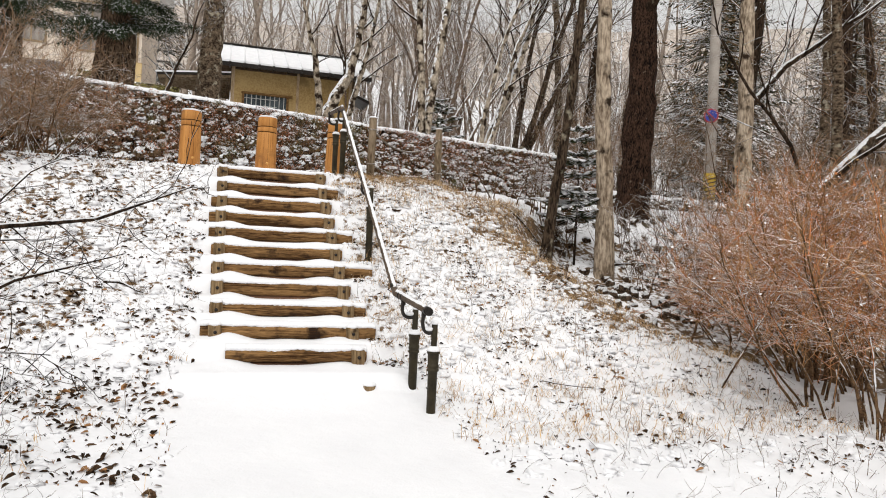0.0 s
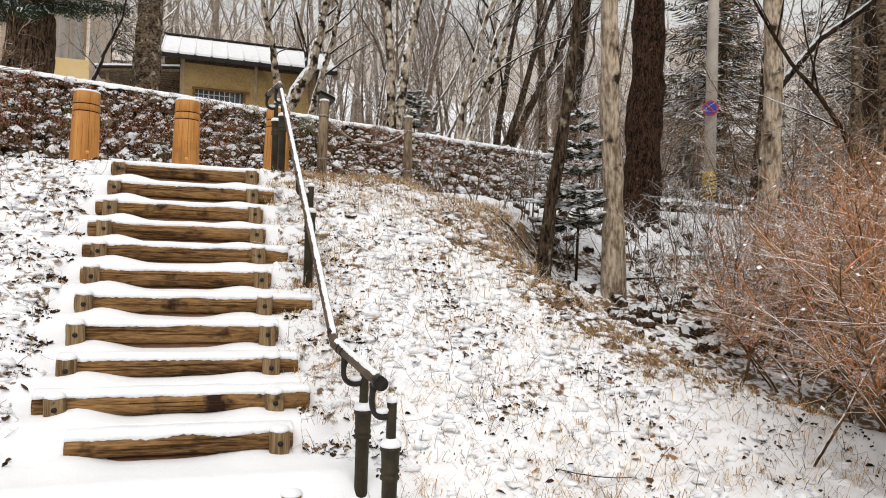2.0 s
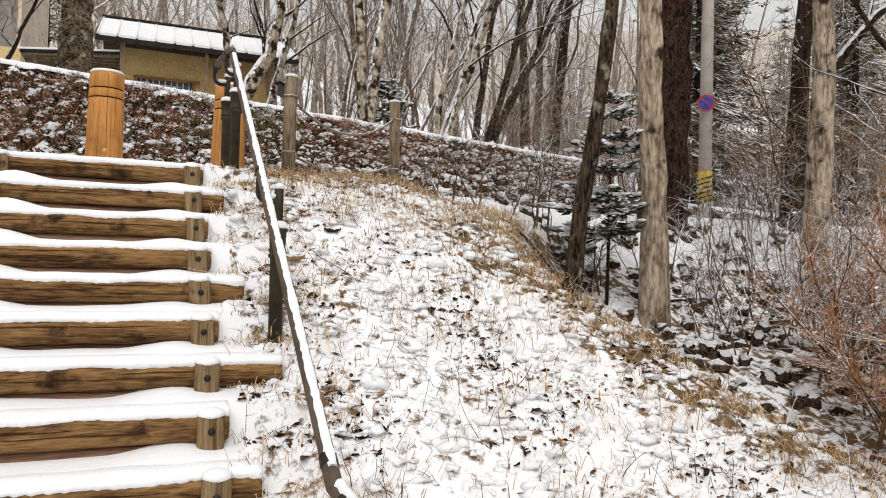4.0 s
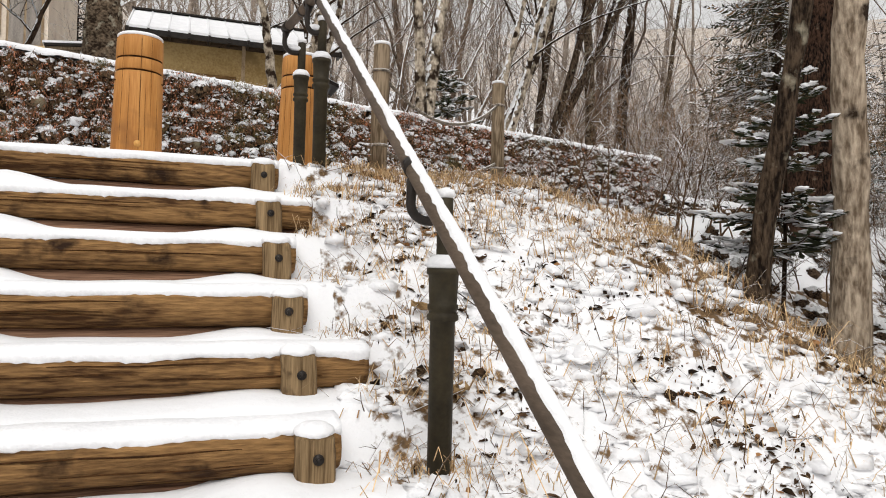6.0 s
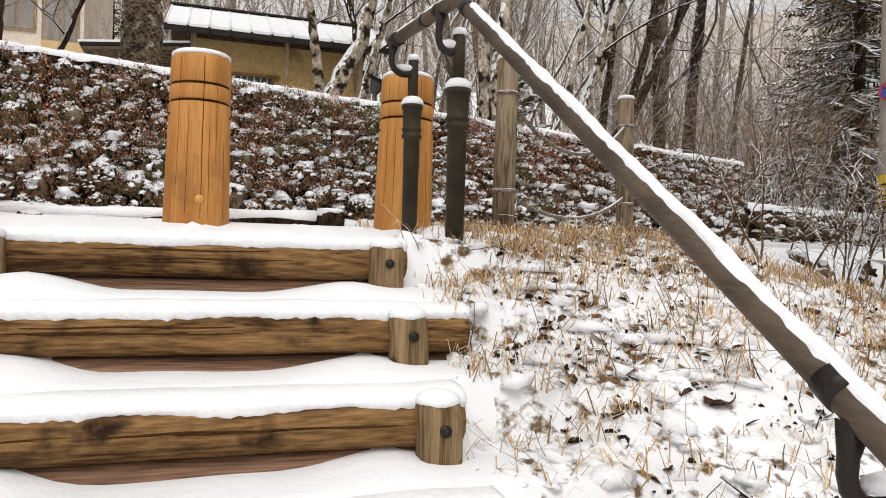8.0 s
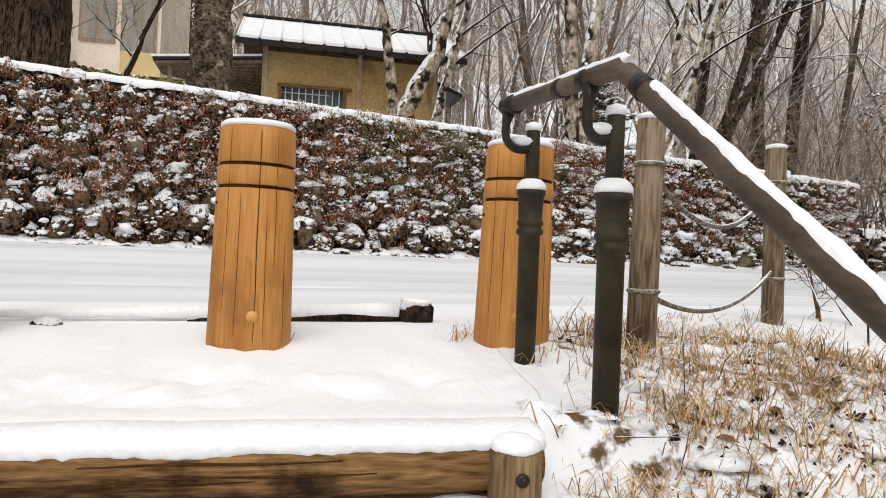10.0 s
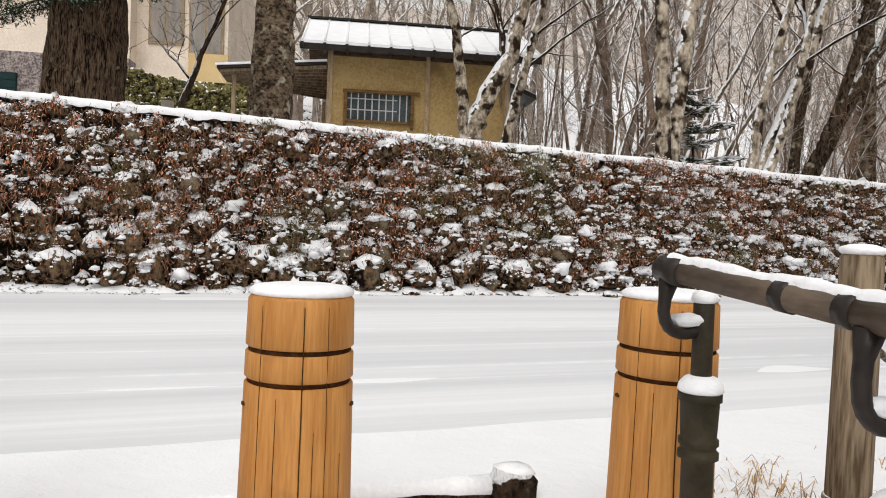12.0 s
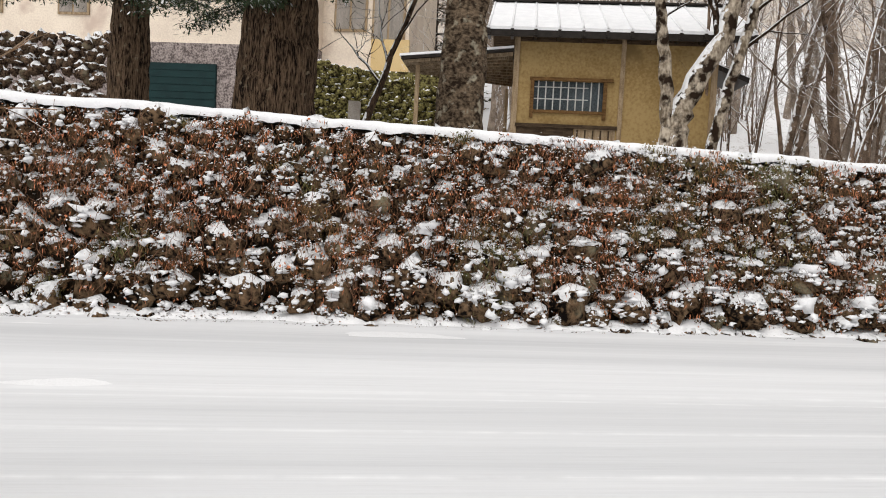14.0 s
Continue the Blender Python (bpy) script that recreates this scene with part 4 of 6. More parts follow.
at(bare_tree("tree", 23, 9.0, 0.10, (0.55, -0.2), 1, M_LICHEN, M_BARK, (12, 7, 5), 0.2, 0.35, sides=10, bend=0.06, label="long leaning branch-covered tree over the hollow"), 7.2, 8.9)

def boughs(tree, seed, zs, length, n):
    """Drooping needle boughs on an old trunk."""
    rnd = random.Random(seed)
    for k in range(n):
        a = -1.57 + rnd.uniform(-2.0, 2.0)
        pts = wander(rnd, (0, 0, rnd.uniform(*zs)), (math.cos(a), math.sin(a), 0.0), length * rnd.uniform(0.7, 1.1), 6, 0.08, -0.05)
        w = Build()
        w.tube(pts, taper(0.018, 0.004, 7), 5, False)
        bough = part("bough", w, M_BARK, tree)
        c = Build()
        for _ in range(1500):
            f = rnd.uniform(0.4, 6)
            i = min(int(f), 5)
            p = pts[i].lerp(pts[i + 1], f - i) + Vector((rnd.gauss(0, 0.09), rnd.gauss(0, 0.09), rnd.gauss(-0.06, 0.045)))
            u = Vector((rnd.gauss(0, 1), rnd.gauss(0, 1), rnd.gauss(-0.3, 0.3))).normalized() * rnd.uniform(0.04, 0.11)
            v = Vector((-u.y, u.x, 0)).normalized() * 0.010
            c.poly([p, p + u * 0.5 + v, p + u, p + u * 0.5 - v])
        tagged(part("needle_spray", c, M_FIR, bough), kind="stuff")


for tree_ob in [o for o in scene.objects if o.parent is None and o.name.startswith("tree")]:
    if abs(tree_ob.location.x + 4.45) < 0.01:
        boughs(tree_ob, 1, (1.75, 2.7), 2.1, 24)
    if abs(tree_ob.location.x + 2.10) < 0.01:
        boughs(tree_ob, 2, (1.50, 2.6), 1.7, 24)
limb = stem_tree(24, [[((0, 0, -0.2), 0.030), ((0.35, 0, 0.9), 0.026), ((1.0, -0.1, 1.28), 0.020), ((1.6, -0.2, 1.36), 0.013), ((2.15, -0.2, 1.60), 0.004)],
                      [((0.05, 0.1, -0.2), 0.022), ((0.5, 0.2, 0.6), 0.018), ((1.1, 0.1, 0.95), 0.012), ((1.75, 0.0, 1.15), 0.004)],
                      [((-0.1, -0.2, -0.2), 0.020), ((0.4, -0.5, 0.5), 0.015), ((1.0, -0.7, 0.62), 0.010), ((1.5, -0.8, 0.60), 0.003)]],
                 M_BARK, "low bare bush with long dark limbs over the bank", kids=(9, 5), first=0.3, ratio=0.3)
at(limb, -1.95, 5.2)

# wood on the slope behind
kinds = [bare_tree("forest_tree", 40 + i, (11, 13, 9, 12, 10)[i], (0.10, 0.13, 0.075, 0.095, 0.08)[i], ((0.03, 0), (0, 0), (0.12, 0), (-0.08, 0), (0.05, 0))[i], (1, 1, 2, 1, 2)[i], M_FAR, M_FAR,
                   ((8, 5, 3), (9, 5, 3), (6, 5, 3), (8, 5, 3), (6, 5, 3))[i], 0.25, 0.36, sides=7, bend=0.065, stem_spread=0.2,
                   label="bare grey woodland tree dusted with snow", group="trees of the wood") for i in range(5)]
# far trees, paler because their bark colour holds the haze
hazed = [bare_tree("forest_tree", 50 + i, (12, 14, 11)[i], (0.13, 0.17, 0.12)[i], ((0.03, 0), (0.1, 0), (-0.06, 0))[i], (1, 1, 2)[i], M_HAZED, M_HAZED,
                  (8, 5, 3), 0.2, 0.36, sides=6, bend=0.04, stem_spread=0.15, label="snow-dusted tree on the far wooded slope, haze in its pale bark colour", group="trees of the far slope") for i in range(3)]
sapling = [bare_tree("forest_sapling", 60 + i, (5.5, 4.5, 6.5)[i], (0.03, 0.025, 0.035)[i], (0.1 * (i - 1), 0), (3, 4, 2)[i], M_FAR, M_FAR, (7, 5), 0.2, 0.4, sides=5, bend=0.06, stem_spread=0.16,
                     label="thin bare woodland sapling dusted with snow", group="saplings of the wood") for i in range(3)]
rnd = random.Random(5)


def blocked(x, y):
    if -3.2 < x < 6.0 and 20.5 < y < 30.5:
        return True
    if x < -1.5 and y < 45:
        return True
    return y < wall_y(x) + 2.5


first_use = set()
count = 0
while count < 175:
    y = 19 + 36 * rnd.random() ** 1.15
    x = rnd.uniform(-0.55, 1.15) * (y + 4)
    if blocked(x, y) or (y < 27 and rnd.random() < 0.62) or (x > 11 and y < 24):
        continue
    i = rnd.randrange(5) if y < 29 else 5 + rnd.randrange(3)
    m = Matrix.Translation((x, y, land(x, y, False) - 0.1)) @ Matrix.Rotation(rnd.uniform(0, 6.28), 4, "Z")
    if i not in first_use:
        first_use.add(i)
        (kinds + hazed)[i].matrix_basis = m
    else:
        ob = copy_thing((kinds + hazed)[i], m)
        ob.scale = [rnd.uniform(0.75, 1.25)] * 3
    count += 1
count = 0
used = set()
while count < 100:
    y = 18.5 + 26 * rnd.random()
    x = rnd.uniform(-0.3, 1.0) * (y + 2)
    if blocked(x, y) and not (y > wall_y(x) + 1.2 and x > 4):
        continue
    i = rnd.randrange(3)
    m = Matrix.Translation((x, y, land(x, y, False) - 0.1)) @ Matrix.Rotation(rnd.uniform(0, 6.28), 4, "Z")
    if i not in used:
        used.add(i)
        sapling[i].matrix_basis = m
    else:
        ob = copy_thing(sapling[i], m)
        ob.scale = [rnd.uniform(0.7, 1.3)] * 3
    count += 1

# conifers on the far side
firs = [conifer("fir_tree", 80 + i, (13, 11, 15)[i], (0.17, 0.14, 0.2)[i], (2.6, 2.2, 3.0)[i], (24, 20, 26)[i], 8, 0.3, 0.10, "tall dark fir with snow on its boughs", "firs") for i in range(3)]
spots = [(16.5, 21.5), (20.0, 19.0), (19.5, 24.5), (24.0, 22.5), (23.5, 28.5), (28.0, 26.0), (19.0, 12.6), (23.0, 16.0), (28.0, 20.0), (30.0, 31.0), (-12.0, 22.5), (-3.6, 44.0)]
for k, (x, y) in enumerate(spots):
    m = Matrix.Translation((x, y, land(x, y, False) - 0.1)) @ Matrix.Rotation(k * 1.3, 4, "Z")
    if k < 3:
        firs[k].matrix_basis = m
    else:
        copy_thing(firs[k % 3], m).scale = [0.8 + 0.35 * ((k * 37) % 10) / 10] * 3
at(conifer("young_fir", 90, 2.25, 0.022, 0.78, 8, 8, -0.02, 0.30, "young fir with plates of snow on its branches", plate=2.2, needles=M_YOUNG), 5.72, 10.40, 1.65)
at(conifer("young_fir", 91, 1.5, 0.025, 0.85, 6, 7, -0.02, 0.2, "young fir with plates of snow on its branches", plate=2.2, needles=M_YOUNG), 5.95, 18.9)

edge_trees = [bare_tree("forest_tree", 300 + i, (13, 12)[i], (0.15, 0.11)[i], ((0.02, 0), (-0.03, 0))[i], 1, (M_BARK, M_MOTTLED)[i], M_SHRUBSTEM, (18, 6, 3), 0.12, 0.20, spread=1.15, limb=0.3, sides=12, bend=0.02,
                        label="straight dark woodland trunk with dry side branches", group="trees past the hollow") for i in range(2)]
for k, (x, y) in enumerate(((10.2, 12.2), (11.7, 11.7), (13.1, 12.6), (12.3, 10.4), (14.8, 13.2), (10.6, 21.3), (11.9, 22.2), (9.9, 9.6), (16.6, 13.0), (13.6, 22.6))):
    m = Matrix.Translation((x, y, land(x, y, False) - 0.1)) @ Matrix.Rotation(k * 2.1, 4, "Z")
    if k < 2:
        edge_trees[k].matrix_basis = m
    else:
        copy_thing(edge_trees[k % 2], m).scale = [0.8 + 0.05 * ((k * 7) % 9)] * 3

# ---- hut behind the wall ----
hut = new("garden_hut")
HUT_Z = 4.75
hut.matrix_basis = Matrix.Translation((0.52, 24.30, HUT_Z))
tagged(hut, "small ochre plastered hut with a snow-covered ribbed metal roof", "hut")
W, D = 3.81, 3.2
WX0, WX1, WZ0, WZ1 = 0.38, 1.75, 1.25, 1.825
b = Build()
outer, inner = [(0, -0.6), (W, -0.6), (W, 2.86), (0, 2.86)], [(WX0, WZ0), (WX1, WZ0), (WX1, WZ1), (WX0, WZ1)]
for y in (0, 0.16):
    b.v += [(x, y, z) for x, z in outer + inner]
for k in range(4):
    m = (k + 1) % 4
    b.f += [(k, m, 4 + m, 4 + k), (8 + m, 8 + k, 12 + k, 12 + m), (4 + k, 4 + m, 12 + m, 12 + k), (8 + k, 8 + m, m, k)]
part("front_wall", b, M_PLASTER, hut, smooth=False)
for x0, x1, y0, y1 in ((0, 0.16, 0.16, D), (W - 0.16, W, 0.16, D), (0, W, D, D + 0.16)):
    b = Build()
    b.box(x0, y0, -0.6, x1, y1, 2.80)
    part("side_wall", b, M_PLASTER, hut, smooth=False)
for x, w in ((-0.03, 0.11), (2.03, 0.085), (W - 0.07, 0.11)):
    b = Build()
    b.box(x, -0.03, -0.6, x + w, 0.0, 2.72)
    part("timber_post", b, M_BEAM, hut, smooth=False)
b = Build()
b.box(-0.03, -0.02, 2.56, W + 0.03, -0.002, 2.86)
part("eave_beam", b, M_TIMBER, hut, smooth=False)
b = Build()
b.box(0.06, -0.05, 0.91, 2.03, -0.002, 0.98)
part("lower_rail", b, M_TIMBER, hut, smooth=False)
b = Build()
b.box(0.09, -0.02, 0.05, 1.20, -0.002, 0.91)
part("lower_panel", b, M_TIMBER, hut, "dark boarded lower panel", smooth=False)
b = Build()
b.box(1.22, -0.015, 0.05, 2.0, -0.003, 0.91)
lowwin = part("lower_window", b, M_BEAM, hut, smooth=False)
for i in range(5):
    b = Build()
    b.box(1.26 + i * 0.15, -0.03, 0.1, 1.29 + i * 0.15, -0.016, 0.89)
    part("lower_bar", b, M_TIMBER, lowwin, smooth=False)
win = Build()
for q in ((WX0 - 0.08, -0.05, WZ1 - 0.005, WX1 + 0.16, 0.03, WZ1 + 0.055), (WX0 - 0.03, -0.045, WZ0 - 0.055, WX1 + 0.05, 0.03, WZ0), (WX0 - 0.055, -0.04, WZ0 - 0.16, WX0 + 0.015, 0.03, WZ1), (WX1 - 0.02, -0.04, WZ0 - 0.16, WX1 + 0.05, 0.03, WZ1)):
    win.box(*q)
window = part("window", win, M_FRAME, hut, "brown timber framed window with bars", smooth=False)
b = Build()
b.box(WX0, 0.10, WZ0, WX1, 0.115, WZ1)
part("pane", b, M_GLASS, window, smooth=False)
for i in range(9):
    x = WX0 + 0.10 + i * (WX1 - WX0 - 0.2) / 8
    b = Build()
    b.box(x - 0.012, 0.055, WZ0, x + 0.012, 0.075, WZ1)
    part("bar", b, M_BARS, window, smooth=False)
for z in (WZ0 + 0.22, WZ0 + 0.45):
    b = Build()
    b.box(WX0 + 0.02, 0.08, z, WX1 - 0.3, 0.09, z + 0.02)
    part("crossbar", b, M_BARS, window, smooth=False)
RZ0, RZ1, RY0, RY1 = 2.67, 3.72, -0.45, 1.75
X0, X1 = -0.58, W + 0.61
b = Build()
b.slab([(X0, RY0, RZ0), (X1, RY0, RZ0), (X1, RY1, RZ1), (X0, RY1, RZ1)], 0.07)
b.slab([(X1, D + 0.6, RZ0 + 0.05), (X0, D + 0.6, RZ0 + 0.05), (X0, RY1, RZ1), (X1, RY1, RZ1)], 0.07)
roof = part("roof", b, M_TIMBER, hut, "dark metal roof edge", smooth=False)
b = Build()
b.slab([(X0 + 0.02, RY0 - 0.02, RZ0 + 0.065), (X1 - 0.02, RY0 - 0.02, RZ0 + 0.065), (X1 - 0.02, RY1, RZ1 + 0.065), (X0 + 0.02, RY1, RZ1 + 0.065)], 0.06)
b.slab([(X1 - 0.02, D + 0.6, RZ0 + 0.11), (X0 + 0.02, D + 0.6, RZ0 + 0.11), (X0 + 0.02, RY1, RZ1 + 0.065), (X1 - 0.02, RY1, RZ1 + 0.065)], 0.06)
part("roof_snow", b, M_SNOW, roof, "even layer of snow", smooth=False)
for i in range(12):
    x = X0 + 0.05 + i * (X1 - X0 - 0.1) / 11
    b = Build()
    b.tube([(x, RY0 - 0.03, RZ0 + 0.075), (x, RY1, RZ1 + 0.075)], 0.022, 6)
    part("seam", b, M_SNOW, roof)
    b = Build()
    b.box(x - 0.03, RY0 - 0.05, RZ0 - 0.09, x + 0.03, RY0 + 0.4, RZ0 + 0.02)
    part("rafter_end", b, M_BLACK, roof, smooth=False)
b = Build()
b.box(X0, RY0 - 0.012, RZ0 - 0.12, X1, RY0 + 0.02, RZ0)
part("gutter", b, M_BLACK, roof, smooth=False)
b = Build()
b.box(X0, RY1 - 0.12, RZ1 + 0.06, X1, RY1 + 0.12, RZ1 + 0.10)
part("ridge_cap", b, M_BLACK, roof, smooth=False)
for x in (X0 + 0.6, X1 - 0.6):
    b = Build()
    b.poly([(x, -0.0, 2.6), (x, RY1, RZ1 - 0.07), (x, D, 2.6)])
    part("gable", b, M_PLASTER, hut, smooth=False)
b = Build()
b.slab([(W, 0.1, 2.28), (W + 0.66, 0.1, 2.02), (W + 0.66, 1.3, 2.02), (W, 1.3, 2.28)], 0.10)
hood = part("side_hood", b, M_BLACK, hut, "dark sloping hood over the side door", smooth=False)
b = Build()
b.slab([(W, 0.11, 2.295), (W + 0.65, 0.11, 2.035), (W + 0.65, 1.3, 2.035), (W, 1.3, 2.295)], 0.013)
part("hood_snow", b, M_SNOW, hood, smooth=False)

# open lean-to beside the hut
lean = new("lean_to")
lean.matrix_basis = hut.matrix_basis.copy()
tagged(lean, "open lean-to with a slatted dark roof against the hut", "shelter")
b = Build()
b.slab([(-2.25, -0.1, 2.18), (-0.04, -0.1, 2.40), (-0.04, 3.3, 2.28), (-2.25, 0.9, 2.15)], 0.05)
lr = part("roof", b, M_BLACK, lean, smooth=False)
b = Build()
b.slab([(-2.28, -0.12, 2.23), (-0.04, -0.12, 2.45), (-0.04, 3.3, 2.33), (-2.28, 0.9, 2.20)], 0.045)
part("roof_snow", b, M_SNOW, lr, smooth=False)
for i in range(11):
    y, yl = -0.05 + i * 0.31, -0.05 + i * 0.085
    zl, zr = 2.12 - i * 0.003, 2.34 - i * 0.011
    b = Build()
    b.slab([(-2.2, yl, zl), (-0.05, y, zr), (-0.05, y + 0.10, zr), (-2.2, yl + 0.03, zl)], 0.06)
    part("slat", b, M_GREYPOST, lr, smooth=False)
for x, y in ((-2.0, 0.25), (-0.95, 1.7), (-0.25, 3.1)):
    b = Build()
    b.box(x, y, -0.6, x + 0.08, y + 0.08, 2.12)
    part("post", b, M_BEAM, lean, smooth=False)
for z in (0.25, 0.6, 0.95):
    b = Build()
    b.box(-1.9, 3.12, z, -0.25, 3.17, z + 0.08)
    part("rail", b, M_GREYPOST, lean, smooth=False)

# ---- large house further back ----
house = new("house")
house.location = (-3.3, 34.0, 5.6)
tagged(house, "large cream rendered house with a stone base and teal shutter", "house")
b = Build()
b.box(-19, 0, 3.45, -3.0, 8, 9.5)
part("wall", b, M_CREAM, house, smooth=False)
b = Build()
b.box(-3.0, 0.7, -1.5, 0.0, 8, 9.5)
part("wall", b, M_CREAM, house, smooth=False)
b = Build()
b.box(-19, -0.06, -1.5, -3.0, 8, 3.45)
part("stone_base", b, M_PALESTONE, house, "grey masonry base", smooth=False)
b = Build()
b.box(-9.0, -0.14, -1.0, -6.4, -0.06, 2.75)
shut = part("shutter", b, M_TEAL, house, "dark teal roller shutter", smooth=False)
for i in range(14):
    b = Build()
    b.box(-8.98, -0.155, -0.6 + i * 0.24, -6.42, -0.141, -0.6 + i * 0.24 + 0.20)
    part("slat", b, M_TEAL, shut, smooth=False)
b = Build()
b.box(-1.25, 0.55, 1.9, 0.05, 0.69, 3.9)
part("panel", b, M_YELLOW, house, "pale yellow rendered panel", smooth=False)
for x, z in ((-4.75, 4.15), (-2.60, 4.15), (-1.28, 3.75), (-12.2, 4.3), (-15.4, 4.3)):
    y = 0.66 if x > -3 else -0.04
    b = Build()
    b.box(x, y - 0.02, z, x + 1.15, y + 0.035, z + 2.2)
    wf = part("window", b, M_BEAM, house, "tall window with grey frame", smooth=False)
    for k in range(2):
        b = Build()
        b.box(x + 0.08 + k * 0.53, y - 0.035, z + 0.08, x + 0.54 + k * 0.53, y - 0.022, z + 2.12)
        part("pane", b, M_TANPANE, wf, smooth=False)
b = Build()
b.slab([(-19.6, -0.9, 9.3), (0.7, -0.9, 9.3), (0.7, 4, 12), (-19.6, 4, 12)], 0.25)
b.slab([(0.7, 8.9, 9.3), (-19.6, 8.9, 9.3), (-19.6, 4, 12), (0.7, 4, 12)], 0.25)
hroof = part("roof", b, M_SNOW, house, "snow-covered roof", smooth=False)

# mossy stone ramp wall before the house
ramp = Build()
rndm = random.Random(8)
for i in range(27):
    for j in range(17):
        ramp.rock((-0.7 + i * 0.115 + rndm.uniform(-0.06, 0.06), rndm.uniform(-0.05, 0.05), -0.6 + j * 0.155 + rndm.uniform(-0.06, 0.06) - i * j * 0.0014), [k * rndm.uniform(0.8, 1.5) for k in (0.070, 0.06, 0.065)], rndm, 6, 4, 0.9)
ramp.box(-0.7, 0.05, -1.0, 2.4, 0.4, 1.75)
rw = part("wall_mossy", ramp, M_MOSS)
rw.location, rw.rotation_euler = (-3.6, 27.0, 5.4), (0, 0, 0.12)
tagged(rw, "mossy yellow-green rubble wall in front of the house", "wall", kind="structure")
upper = Build()
for i in range(62):
    for j in range(15):
        upper.rock((-9.0 + i * 0.15 + rndm.uniform(-0.09, 0.09), j * 0.05 + rndm.uniform(-0.08, 0.08), -0.8 + j * 0.19 + rndm.uniform(-0.10, 0.10)), [k * rndm.uniform(0.7, 1.5) for k in (0.095, 0.11, 0.095)], rndm, 6, 4, 0.9)
up = part("wall_upper", upper, M_ROCK)
up.location = (-8.0, 23.5, 5.2)
tagged(up, "rough stone embankment with snow between the stones", "wall", kind="structure")
b = Build()
b.box(-0.07, -0.07, -0.3, 0.07, 0.07, 0.55)
mk = part("marker_post", b, M_CONCRETE, smooth=False)
mk.location = (-1.55, 19.6, 4.85)
tagged(mk, "short pale concrete marker post in the snow", "post")

# ---- utility pole with round sign ----
pole = new("utility_pole")
pole.location = (14.6, 19.0, 3.0)
tagged(pole, "tall grey concrete utility pole with a hazard band", "pole")
b = Build()
b.lathe(0, 0, [(-0.5, 0.17), (6, 0.15), (13, 0.12)], 18)
part("shaft", b, M_CONCRETE, pole)
b = Build()
b.lathe(0, 0, [(0.75, 0.185), (1.55, 0.185)], 18)
band = part("hazard_band", b, M_BAND, pole, "yellow and black striped band")
for i in range(6):
    b = Build()
    pts = [(0.187 * math.cos(a), 0.187 * math.sin(a), 0.80 + 0.12 * i + 0.05 * (a + 1.6)) for a in np.linspace(-3.6, 0.2, 10)]
    b.tube(pts, 0.022, 4)
    part("stripe", b, M_BLACK, band)
sign = new("round_sign")
sign.matrix_basis = Matrix.Translation((14.42, 18.80, 6.28)) @ Matrix.Rotation(radians(-48), 4, "Z")
tagged(sign, "round blue and red no-parking sign fixed to the pole", "sign")
for name, r, y, m in (("rim", 0.22, 0.0, M_RED), ("face", 0.17, -0.012, M_BLUE)):
    b = Build()
    b.tube([(0, y, 0), (0, y - 0.012, 0)], r, 28)
    part(name, b, m, sign, smooth=False)
b = Build()
b.tube([(-0.12, -0.028, 0.12), (0.12, -0.028, -0.12)], 0.022, 6)
part("slash", b, M_RED, sign)

# wooded slope far behind, the haze of falling snow painted into its colour
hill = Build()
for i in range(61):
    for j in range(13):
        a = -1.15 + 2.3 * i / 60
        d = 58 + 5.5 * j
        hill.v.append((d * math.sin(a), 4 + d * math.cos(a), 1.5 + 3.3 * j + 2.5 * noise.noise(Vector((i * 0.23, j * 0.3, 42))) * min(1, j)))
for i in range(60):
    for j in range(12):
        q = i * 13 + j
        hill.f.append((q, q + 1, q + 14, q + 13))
tagged(part("backdrop", hill, M_SLOPE), "grey-brown wooded slope under snow, haze painted into its colour", "hill", kind="structure")

